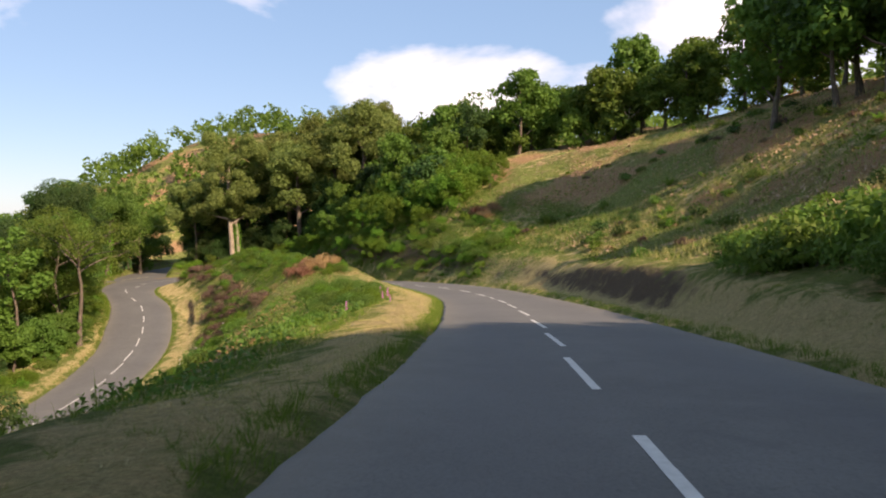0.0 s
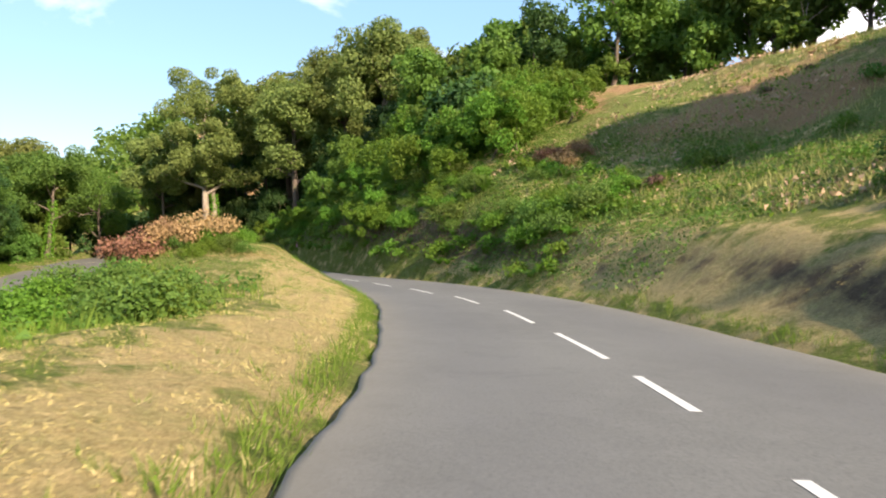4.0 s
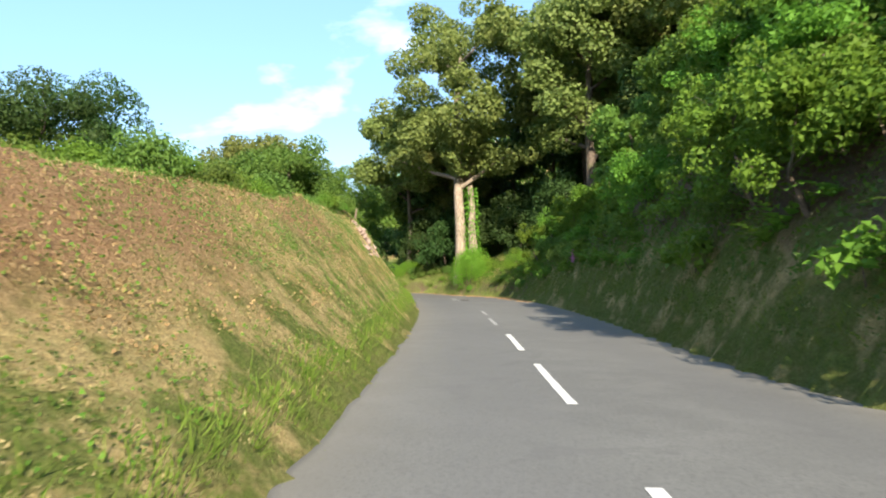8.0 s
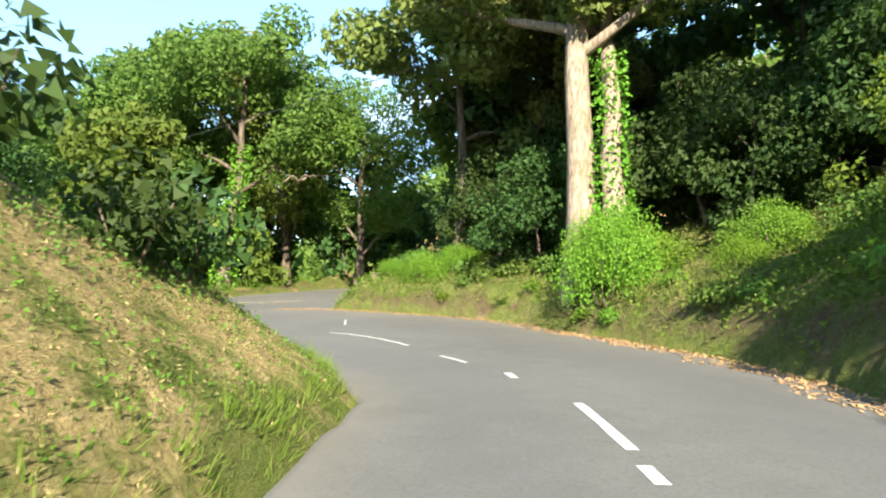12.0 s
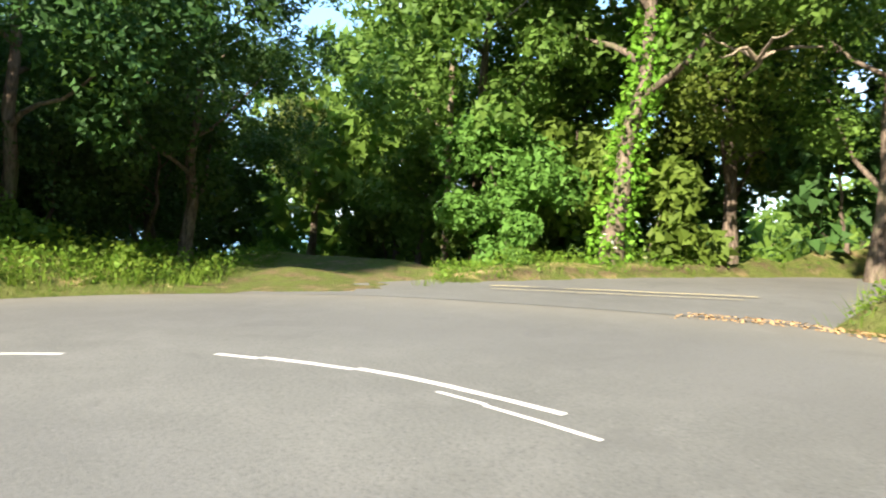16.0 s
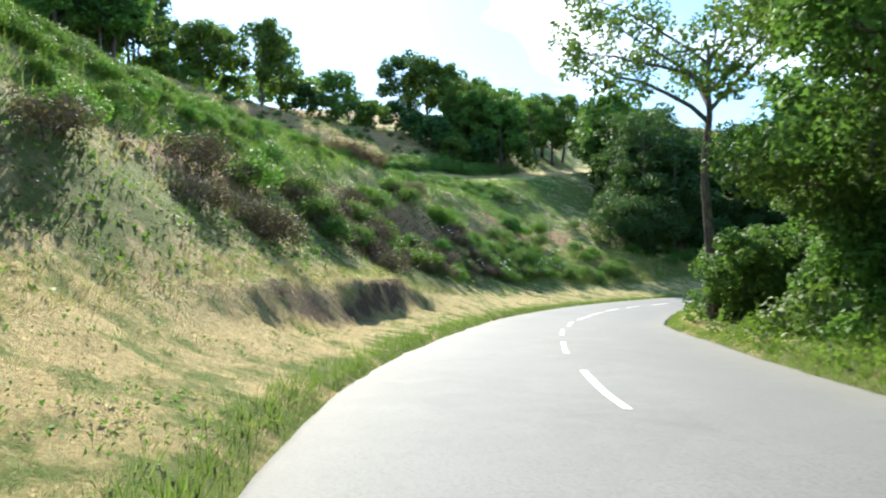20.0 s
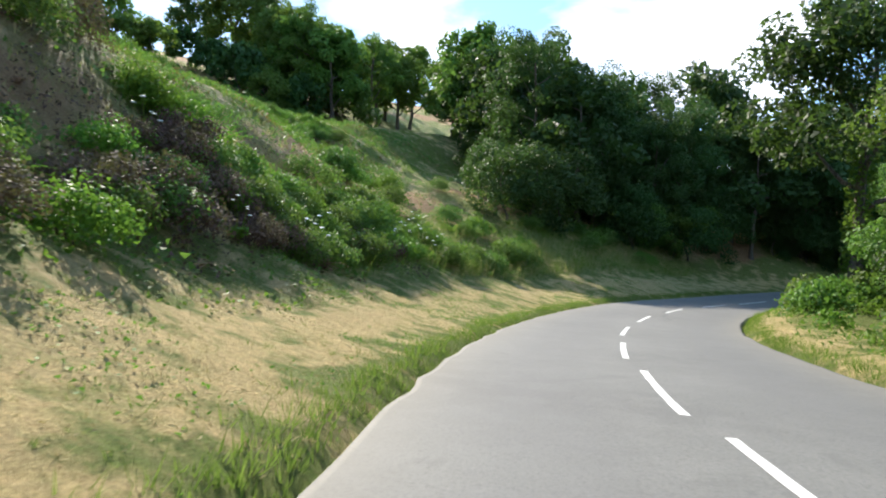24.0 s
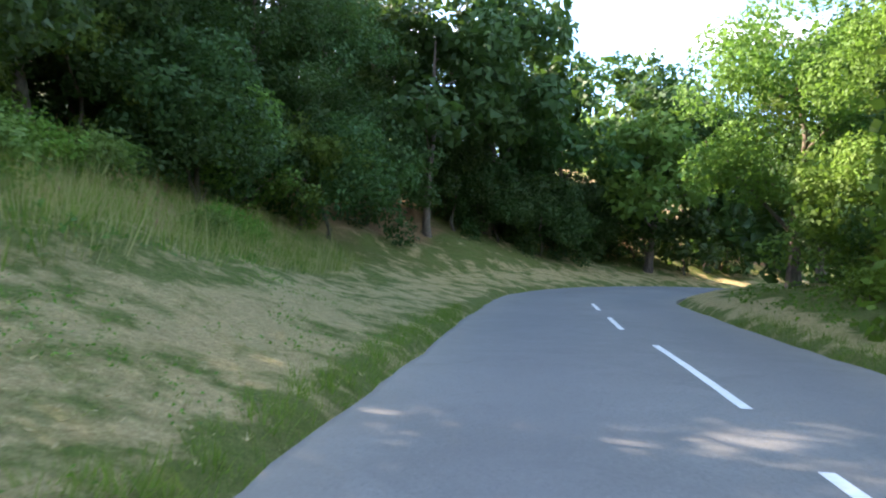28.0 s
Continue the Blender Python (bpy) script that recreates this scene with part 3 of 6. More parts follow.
def marking(s0, s1, off, width, material, name="dash"):
    """A painted line along the road, its offset a number or several from end to end."""
    off = off if isinstance(off, tuple) else (off, off)
    k = max(3, int((s1 - s0) / 0.35))
    rnd = random.Random(int(s0 * 10))
    vs, fs = [], []
    for j in range(k + 1):
        p, _, r = at_road(s0 + (s1 - s0) * j / k, float(np.interp(j / k, np.linspace(0, 1, len(off)), off)))
        for q in (-1, 1):
            w = width / 2 * (1 + rnd.uniform(-0.12, 0.08))
            vs.append((p[0] + r[0] * w * q, p[1] + r[1] * w * q, p[2] + 0.006))
    for j in range(k):
        fs.append((2 * j, 2 * j + 1, 2 * j + 3, 2 * j + 2))
    return mesh_object(name, vs, fs, material, parent=road)


DASH_OFF = ([0, 10, 20, 30, 40, 52, 58, 64, 70, 85, 97, 113, 119, 125, 127, 130, 134, 136.5, 140, 146, 160, 175, 186, 197, 204, 211, 218, 225, 230, 243],
            [-.8, -.8, -.45, -.15, .1, .12, -.1, -.55, -.78, -.87, -1.0, -.55, -.4, -1.1, -.9, -.38, .15, .5, .65, -.3, 0, -.25, .05, -.4, -.5, -.37, -.05, .28, -.03, -.25])


def dash(end, length=3.6, width=0.12, material=PAINT, shift=0.0):
    return marking(end - length, end, float(np.interp(end - length / 2, *DASH_OFF)) + shift, width, material)


for end in (-6.2, -0.3, 5.6, 11.5, 17.2, 22.8, 29.2, 34.9, 40.3, 49.3, 55.3, 61.3, 67.0, 73.2, 79.2, 85.6, 91.4):
    dash(end)
for end in (97.0, 101.9):
    dash(end, 2.6, 0.11, PAINT_FAINT)
dash(44.4, 2.2)
for end, length in ((117.0, 0.5), (119.6, 2.2), (122.9, 0.6), (152.6, 3.6), (159.6, 2.6)):
    dash(end, length, 0.13)
for s0, s1, off in ((124.8, 127.0, (-1.15, -1.02)), (129.3, 133.9, (-0.62, -0.29, 0.11)), (136.2, 140.2, (0.82, 0.87, 0.53)), (141.9, 146.5, (-0.1, -0.55, -0.85))):
    marking(s0, s1, off, 0.1, PAINT)
marking(135.9, 137.6, (0.48, 0.62), 0.06, PAINT)
for end in (166.3, 172.6, 178.8, 184.0, 189.6, 194.3, 199.3, 204.3, 210.2, 216.2, 222.3, 235.4, 241.0):
    dash(end, 3.3)
dash(229.6, 4.8)

# ---- plants: builders ----


def unit(v):
    return v / np.maximum(np.linalg.norm(v, axis=-1, keepdims=True), 1e-9)


def leaf_cloud(rng, centres, radii, per, size, aspect=0.62, squash=0.8, shell=0.5, up=0.35, tri=False):
    """Many leaves, each a small lozenge or wedge, gathered in round clumps."""
    centres, radii = np.asarray(centres, float), np.asarray(radii, float)
    per = np.maximum(1, (per * (radii / radii.mean()) ** 2).astype(int))
    c, r = np.repeat(centres, per, 0), np.repeat(radii, per)
    n = len(c)
    way = unit(rng.normal(size=(n, 3)))
    p = c + way * (r * (shell + (1 - shell) * rng.random(n) ** 0.6))[:, None] * np.array([1, 1, squash])
    nor = unit(way * 0.9 + rng.normal(size=(n, 3)) * 0.65 + np.array([0, 0, up]))
    a = unit(np.cross(nor, rng.normal(size=(n, 3))))
    b = np.cross(nor, a)
    s = size * (0.6 + 0.8 * rng.random(n))[:, None]
    if tri:
        v = np.stack([p - a * s * 0.5, p + a * s * 0.2 + b * s * 0.5 * aspect, p + a * s * 0.5 - b * s * 0.45 * aspect], 1)
        return v.reshape(-1, 3), np.arange(n * 3).reshape(-1, 3)
    v = np.stack([p - a * s * 0.5, p + b * s * 0.5 * aspect + a * s * 0.05, p + a * s * 0.5, p - b * s * 0.5 * aspect + a * s * 0.05], 1)
    return v.reshape(-1, 3), np.arange(n * 4).reshape(-1, 4)


def tube(points, radii, sides=7):
    """A tapered bent stem."""
    p = np.asarray(points, float)
    t = unit(np.gradient(p, axis=0))
    ref = np.array([0.3, 0.9, 0.2])
    u = unit(np.cross(t, ref))
    w = np.cross(t, u)
    ang = np.arange(sides) * 2 * np.pi / sides
    v = (p[:, None] + np.asarray(radii)[:, None, None] * (np.cos(ang)[None, :, None] * u[:, None] + np.sin(ang)[None, :, None] * w[:, None])).reshape(-1, 3)
    f = []
    for i in range(len(p) - 1):
        for j in range(sides):
            k = (j + 1) % sides
            f.append((i * sides + j, i * sides + k, (i + 1) * sides + k, (i + 1) * sides + j))
    return v, f


def curve_points(start, way, length, rng, n=6, wander=0.25, lift=0.0):
    p, d = [np.array(start, float)], unit(np.array(way, float))
    for _ in range(n):
        d = unit(d + rng.normal(size=3) * wander * 0.5 + np.array([0, 0, lift]))
        p.append(p[-1] + d * length / n)
    return np.array(p)


def make_tree(name, label, seed, height, crown_from, spread, leaf, bark=BARK, leaves=7000, leaf_size=0.36, trunk_r=0.28, lean=(0, 0), limbs=6, clumps=46,
              clump_r=1.25, open_crown=False, ivy=None, category="tree", tri=True):
    """A tree standing at the origin: trunk, limbs, crown of leaf clumps with gaps."""
    rng = np.random.default_rng(seed)
    root = new(name)
    top = height * 0.82
    n = 9
    zs = np.linspace(-0.4, top, n)
    bend = np.cumsum(rng.normal(size=(n, 2)) * 0.12, 0)
    pts = np.column_stack([bend[:, 0] + lean[0] * np.clip(zs, 0, None), bend[:, 1] + lean[1] * np.clip(zs, 0, None), zs])
    pts[:, :2] -= pts[0, :2]
    rad = trunk_r * (1.25 * np.exp(-np.clip(zs, 0, None) * 1.4) * 0.5 + np.linspace(1, 0.3, n))
    mesh_object("trunk", *tube(pts, rad, 8), bark, True, parent=root)
    centres, radii = [], []
    for k in range(limbs):
        h = crown_from + (top - crown_from) * (k + rng.random() * 0.6) / limbs
        base = np.array([np.interp(h, zs, pts[:, 0]), np.interp(h, zs, pts[:, 1]), h])
        ang = k * 2.4 + rng.random() * 0.8
        reach = spread * (0.95 - 0.35 * (h - crown_from) / max(0.1, height - crown_from))
        lp = curve_points(base, (math.cos(ang), math.sin(ang), 0.35 + 0.5 * rng.random()), reach, rng, 6, 0.3, 0.05)
        r0 = trunk_r * 0.42 * (1 - 0.4 * k / limbs)
        mesh_object("limb", *tube(lp, np.linspace(r0, r0 * 0.2, len(lp)), 5), bark, True, parent=root)
        for q in (3, 4, 5, 6):
            centres.append(lp[q] + rng.normal(size=3) * 0.35)
            radii.append(clump_r * (0.65 + 0.5 * rng.random()))
    mid = np.array([lean[0] * height * 0.7, lean[1] * height * 0.7, (crown_from + height) / 2])
    extra = max(4, clumps - len(centres))
    way = unit(rng.normal(size=(extra, 3)))
    way[:, 2] = np.where(way[:, 2] < -0.55, -way[:, 2], way[:, 2])
    depth = 0.62 + 0.38 * rng.random(extra)
    for w, d in zip(way, depth):
        centres.append(mid + w * d * np.array([spread, spread, (height - crown_from) / 2]))
        radii.append(clump_r * (0.55 + 0.75 * rng.random()) * (0.75 if open_crown else 1))
    v, f = leaf_cloud(rng, centres, radii, leaves / len(centres), leaf_size, shell=0.35 if open_crown else 0.55, aspect=0.85 if tri else 0.62, tri=tri)
    mesh_object("crown", v, f, leaf, parent=root)
    if ivy is not None:
        hs = rng.random(1500) * height * 0.55
        ang = rng.random(1500) * 2 * np.pi
        r = np.interp(hs, zs, rad) + 0.08 + 0.3 * rng.random(1500)
        c = np.column_stack([np.interp(hs, zs, pts[:, 0]) + np.cos(ang) * r, np.interp(hs, zs, pts[:, 1]) + np.sin(ang) * r, hs])
        iv, fi = leaf_cloud(rng, c, np.full(1500, 0.12), 1, 0.19)
        tagged(mesh_object("ivy", iv, fi, ivy, parent=root), "bright green ivy climbing the trunk")
    return tagged(root, label, category)


def make_bush(name, label, seed, radius, height, leaf, leaves=800, leaf_size=0.16, clumps=14, category="bush", squash=0.8, stems=True, tri=True):
    """A low bush: stems from the ground and many leaf clumps in an uneven mound."""
    rng = np.random.default_rng(seed)
    root = new(name)
    ang, d = rng.random(clumps) * 6.28, np.sqrt(rng.random(clumps))
    c = np.column_stack([np.cos(ang) * d * radius * 0.8, np.sin(ang) * d * radius * 0.8, height * (0.25 + 0.55 * (1 - d ** 2) * (0.5 + 0.7 * rng.random(clumps)))])
    r = height * (0.28 + 0.25 * rng.random(clumps))
    v, f = leaf_cloud(rng, c, r, leaves / clumps, leaf_size, squash=squash, shell=0.4, aspect=0.85 if tri else 0.62, tri=tri)
    mesh_object("foliage", v, f, leaf, parent=root)
    if stems:
        vs, fs = [], []
        for k in range(3):
            sp = curve_points((0, 0, -0.25), (*(c[k, :2] * 0.8), height * 0.8), height * 0.95, rng, 3, 0.3)
            a, b = tube(sp, np.linspace(0.02, 0.006, 4) * (1 + height * 0.4), 3)
            fs += [tuple(i + len(vs) for i in q) for q in b]
            vs += a.tolist()
        mesh_object("stem_tangle", vs, fs, BARK, parent=root)
    return tagged(root, label, category)


def frond_mesh(rng, count, length, droop, size, rise=1.0):
    """Arching fern fronds with paired leaflets."""
    vs, fs = [], []
    for k in range(count):
        ang = k * 2.4 + rng.random()
        ln = length * (0.6 + 0.6 * rng.random())
        u = np.linspace(0, 1, 9)
        out = ln * (0.15 * u + 0.7 * u ** 1.4)
        z = ln * rise * (0.85 * u - droop * u ** 2.4)
        p = np.column_stack([np.cos(ang) * out, np.sin(ang) * out, z])
        side = np.array([-math.sin(ang), math.cos(ang), 0.0])
        for i in range(1, 9):
            w = size * ln * (1.05 - u[i]) + 0.03
            fwd = (p[i] - p[i - 1]) * 0.85
            for sgn in (-1, 1):
                b = len(vs)
                tip = p[i] + side * sgn * w + fwd * 0.6 + np.array([0, 0, -0.12 * w])
                vs += [tuple(p[i] - fwd * 0.55), tuple(p[i] + side * sgn * w * 0.55 + fwd * 0.05), tuple(tip), tuple(p[i] + fwd * 0.45)]
                fs.append((b, b + 1, b + 2, b + 3))
    return vs, fs


def make_fern(name, label, seed, count, length, leaf, droop=0.45, size=0.24, rise=1.0, category="fern"):
    rng = np.random.default_rng(seed)
    v, f = frond_mesh(rng, count, length, droop, size, rise)
    ob = mesh_object(name, v, f, leaf)
    return tagged(ob, label, category)


PLANTED = []


def plant_many(kinds, spots, group, lo=0.8, hi=1.25, sink=0.08, seed=1, tilt=4.0, gap=0.2):
    """Copies of the kinds in turn, at many places (x, y), standing on the ground."""
    rng = random.Random(seed)
    if not len(spots):
        return
    spots = np.asarray(spots, float)[:, :2]
    zs, es = land(spots[:, 0], spots[:, 1])[:2]
    spots, zs = spots[es > gap], zs[es > gap]
    for (x, y), z in zip(spots[:, :2], zs):
        src = rng.choice(kinds)
        k = rng.uniform(lo, hi)
        m = pose(x, y, z - sink * k, rng.uniform(-tilt, tilt), rng.uniform(-tilt, tilt), rng.uniform(0, 360)) @ Matrix.Diagonal((k, k, k * rng.uniform(0.9, 1.12), 1))
        ob = copy_thing(src, Matrix.Identity(4))
        ob.matrix_basis = m
        tagged(ob, group=group)
        PLANTED.append(ob)


def put(src, x, y, scale=1.0, turn=0.0, sink=0.1, tall=1.0, label="", dz=0.0):
    ob = copy_thing(src, Matrix.Identity(4))
    ob.matrix_basis = pose(x, y, ground_z(x, y) - sink + dz, 0, 0, turn) @ Matrix.Diagonal((scale, scale, scale * tall, 1))
    return tagged(ob, label)


def beside(s, off):
    """Places at many stations and signed distances from the road's middle."""
    return (np.interp(s, ARC, LINE[:, 0]) + np.interp(s, ARC, RIGHT[:, 0]) * off, np.interp(s, ARC, LINE[:, 1]) + np.interp(s, ARC, RIGHT[:, 1]) * off)


def bank_spots(n, s_lo, s_hi, e_lo, e_hi, side, seed, power=1.0, keep=None):
    """Scattered places beside the road: between two stations, so far outside its edge."""
    rng = np.random.default_rng(seed)
    s = s_lo + (s_hi - s_lo) * rng.random(n)
    e = e_lo + (e_hi - e_lo) * rng.random(n) ** power
    off = np.where(side > 0, half_right(s) + e, -(half_left(s) + e))
    x, y = beside(s, off)
    _, ee, ss, _, et = land(x, y)
    ok = (ee > e_lo * 0.8) & (et > 0.4) & (np.abs(ss - s) < 6)
    if keep is not None:
        ok &= keep(x, y, s, e)
    return np.column_stack([x, y])[ok]


TEMPLATES = []


def template(ob):
    TEMPLATES.append(ob)
    return ob


OAK = template(make_tree("oak_tree", "leafy green oak with a broad uneven crown", 11, 11.0, 1.6, 4.6, LEAF_OAK, leaves=3600, leaf_size=0.54, clumps=60))
OAK2 = template(make_tree("oak_tree", "tall green oak with a rounded crown", 12, 13.0, 2.4, 4.8, LEAF_OAK, leaves=3900, leaf_size=0.56, limbs=6, clumps=70))
OLIVE2 = template(make_tree("holm_oak", "yellowish evergreen oak with a domed crown", 14, 12.0, 3.0, 4.6, LEAF_OLIVE, leaves=16000, leaf_size=0.245, clumps=64, clump_r=1.2, trunk_r=0.32))
BRIGHT = template(make_tree("sycamore_tree", "bright green sycamore in full sunlit leaf", 15, 11.5, 1.6, 4.2, LEAF_BRIGHT, leaves=20000, leaf_size=0.24, clumps=64))
DARK = template(make_tree("woodland_tree", "dark green woodland tree with thin bare lower trunk, leaves toned for shade", 16, 13.5, 2.8, 4.4, LEAF_DARK, leaves=3500, leaf_size=0.52, trunk_r=0.2, clumps=58))
THIN = template(make_tree("woodland_tree", "slender tree with an open crown against the sky", 17, 13.0, 3.0, 3.4, LEAF_OAK, leaves=3600, leaf_size=0.34, trunk_r=0.16, limbs=7, clumps=40, clump_r=0.9, open_crown=True))
IVY_TREE = template(make_tree("ivy_clad_tree", "oak with a trunk wrapped in bright ivy", 18, 13.0, 4.4, 5.0, LEAF_BRIGHT, leaves=17000, leaf_size=0.25, trunk_r=0.3, clumps=56, ivy=LEAF_LIME, tri=False))
# Crown takes the dark leaf, so its backlit shade lies in the colour.
IVY_OAK = template(make_tree("ivy_clad_tree", "oak with ivy round its trunk, backlit shade in its leaf colour", 28, 13.0, 3.6, 5.0, LEAF_DARK, leaves=13000, leaf_size=0.26, trunk_r=0.28, limbs=9, clumps=80, clump_r=1.05, ivy=LEAF_FERN))
HEDGE = template(make_tree("hedge_tree", "shaggy small hedge tree leafy to the ground", 19, 6.0, 0.3, 2.4, LEAF_OAK, leaves=4200, leaf_size=0.29, trunk_r=0.12, limbs=6, clumps=40, clump_r=0.8))
HEDGE2 = template(make_tree("hedge_tree", "bright shaggy hedge tree leafy to the ground", 20, 5.0, 0.2, 2.2, LEAF_BRIGHT, leaves=6500, leaf_size=0.21, trunk_r=0.1, limbs=5, clumps=46, clump_r=0.75))

GIANT = template(make_tree("holm_oak", "huge olive-brown evergreen oak with a billowing crown", 23, 22.0, 8.5, 6.0, LEAF_OLIVE, leaves=26000, leaf_size=0.315, trunk_r=0.5, limbs=10, clumps=95, clump_r=1.55))
GIANT2 = template(make_tree("holm_oak", "huge yellowish evergreen oak over the bend", 24, 20.0, 6.0, 6.2, LEAF_OLIVE, leaves=26000, leaf_size=0.315, trunk_r=0.5, limbs=10, clumps=95, clump_r=1.55))
UNDER = template(make_tree("undergrowth_shrub", "dark leafy shrub under the trees, leaves toned for shade", 25, 4.6, 0.1, 2.6, LEAF_DARK, leaves=1250, leaf_size=0.48, trunk_r=0.08, limbs=2, clumps=30, clump_r=0.9, category="shrub"))
UNDER2 = template(make_tree("undergrowth_shrub", "green leafy shrub under the trees", 26, 4.0, 0.1, 2.4, LEAF_OAK, leaves=1250, leaf_size=0.46, trunk_r=0.08, limbs=2, clumps=30, clump_r=0.85, category="shrub"))
DARK_NEAR = template(make_tree("woodland_tree", "dark green tree in the roadside wood, shade in its leaf colour", 51, 12.5, 1.8, 4.3, LEAF_DARK, leaves=20000, leaf_size=0.17, trunk_r=0.2, limbs=8, clumps=75, clump_r=1.0))
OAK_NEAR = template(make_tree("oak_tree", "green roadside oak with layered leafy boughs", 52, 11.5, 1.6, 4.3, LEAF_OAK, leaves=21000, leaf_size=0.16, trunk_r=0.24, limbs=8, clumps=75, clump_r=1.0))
UNDER_NEAR = template(make_tree("undergrowth_shrub", "dark leafy roadside shrub thicket, shade in its leaf colour", 53, 4.4, 0.1, 2.4, LEAF_DARK, leaves=7000, leaf_size=0.15, trunk_r=0.07, limbs=3, clumps=44, clump_r=0.7, category="shrub"))
UNDER_NEAR2 = template(make_tree("undergrowth_shrub", "mid-green leafy roadside shrub thicket", 54, 3.8, 0.1, 2.2, LEAF_OAK, leaves=7000, leaf_size=0.15, trunk_r=0.07, limbs=3, clumps=44, clump_r=0.65, category="shrub"))
BRAMBLE = template(make_bush("bramble_bush", "tangled green bramble bush mound", 31, 1.1, 1.0, LEAF_BRAMBLE, 440, 0.2))
BRAMBLE2 = template(make_bush("blackthorn_thicket", "dark green tangled thorn thicket", 32, 1.3, 1.3, LEAF_OAK, 700, 0.19))
NETTLE = template(make_bush("leafy_weeds", "bright green leafy weeds on the bank", 33, 0.7, 0.7, LEAF_FERN, 330, 0.14, category="weeds"))
LIME = template(make_bush("yellow_green_bush", "glossy yellow-green bush in full sun", 34, 1.2, 1.4, LEAF_LIME, 8500, 0.055, 26, tri=False))
HEATH = template(make_bush("heather_bush", "low purple-brown heathery scrub bush", 35, 0.9, 0.6, LEAF_HEATH, 480, 0.12, category="scrub"))
GORSE = template(make_bush("gorse_bush", "dark dense gorse bush on the slope", 36, 0.9, 1.1, LEAF_DARK, 680, 0.13))
WEEDS_FINE = template(make_bush("leafy_weeds", "dense fresh green weeds on the bank", 37, 1.0, 1.0, LEAF_FERN, 2300, 0.085, 26, category="weeds"))
SCRUB_FINE = template(make_bush("bramble_scrub", "dense dark green bramble scrub", 38, 1.1, 1.1, LEAF_BRAMBLE, 2300, 0.085, 26))
HEATH_FINE = template(make_bush("heather_bush", "dense purple-brown heathery scrub", 39, 1.1, 0.9, LEAF_HEATH, 2000, 0.075, 26, category="scrub"))
RUST = template(make_bush("dead_bracken", "rusty brown dead bracken in a dense heap", 44, 1.3, 1.0, LEAF_BROWN, 2600, 0.1, 24, category="bracken"))
FERN = template(make_fern("bracken_fern", "fresh green bracken fern fronds", 41, 9, 1.0, LEAF_FERN))
FERN2 = template(make_fern("bracken_fern", "arching green bracken clump", 42, 11, 0.85, LEAF_FERN, 0.6, 0.28))
DEAD = template(make_fern("dead_bracken", "rusty brown dead bracken fronds", 43, 10, 0.7, LEAF_BROWN, 0.75, 0.2, 0.8, "bracken"))

# ---- woods ----


def jitter(points, r, seed):
    g = random.Random(seed)
    return [(x + g.uniform(-r, r), y + g.uniform(-r, r)) for x, y in points]


# skyline woods above the bank and round the big trees
ridge = [(26, 99), (20, 104), (33, 93), (14, 109), (8, 112), (2, 115), (-4, 117), (38, 86), (42, 78), (28, 106), (10, 119), (-2, 123),
         (17, 113), (-9, 119), (36, 99), (44, 90), (-7, 128), (6, 126), (22, 120), (46, 70), (44, 61), (47, 52), (23, 101), (30, 96), (11, 106), (5, 110), (-1, 111), (41, 70)]
plant_many([OAK, OAK2, OAK], jitter(ridge, 1.2, 1), "trees on the skyline", 0.72, 1.05, 0.3, 3, 3)
plant_many([OAK, OAK2], jitter([(x + 3.5, y + 4.5) for x, y in ridge[:20]], 1.5, 24), "trees behind the skyline", 0.7, 0.95, 0.3, 70, 3)
plant_many([UNDER2], jitter([(x - 1.5, y - 2.5) for x, y in ridge[:22]], 1.5, 11), "shrubs along the skyline wood", 0.8, 1.3, 0.3, 41, 3)
beech = [(-20, 122), (-14, 119), (-25.5, 122), (-13, 127), (-29, 131), (-22, 129)]
plant_many([GIANT, GIANT2, GIANT2], jitter(beech, 0.4, 2), "great trees above the bend", 0.95, 1.1, 0.3, 4, 3)
put(OAK2, -18.5, 125.5, 1.45, 40, 0.2, 1.1, "tall green oak rising over its neighbours")
topbank = bank_spots(28, 92, 124, 9, 19, 1, 61)
plant_many([DARK, OAK2, DARK, OAK], topbank, "trees along the top of the bank", 0.5, 0.72, 0.3, 42, 4)
plant_many([UNDER, UNDER2], bank_spots(36, 88, 126, 8, 17, 1, 62), "shrubs along the top of the bank", 0.8, 1.3, 0.3, 43, 4)
wood = [(-33, 133), (-38, 136), (-44, 137), (-30, 140), (-40, 143), (-47, 144), (-24, 136), (-35, 147), (-20, 140), (-46, 131), (-27, 147)]
plant_many([DARK, THIN, DARK], jitter(wood, 1.0, 3), "dark wood above the side road", 0.95, 1.2, 0.3, 6, 4)
plant_many([UNDER], jitter([(-33, 130), (-37, 131), (-42, 132), (-46, 135), (-29, 134), (-40, 138), (-44, 141), (-48, 148), (-35, 141)], 1.0, 12), "shrubs in the dark wood", 0.8, 1.2, 0.3, 44, 4)
plant_many([THIN], jitter([(-50, 136), (-49, 140), (-47.5, 134.5), (-51, 146), (-49.5, 150), (-44, 134)], 0.5, 4), "slender trees by the side road", 0.9, 1.2, 0.3, 7, 5)
# twin-trunked tree on the wall
TWIN = template(make_tree("twin_trunk_tree", "old tree with pale leaning trunk", 21, 25.0, 7.2, 7.4, LEAF_OLIVE, BARK_PALE, leaves=34000, leaf_size=0.3, trunk_r=0.55, lean=(-0.02, 0.01), limbs=9, clumps=90, clump_r=1.5))
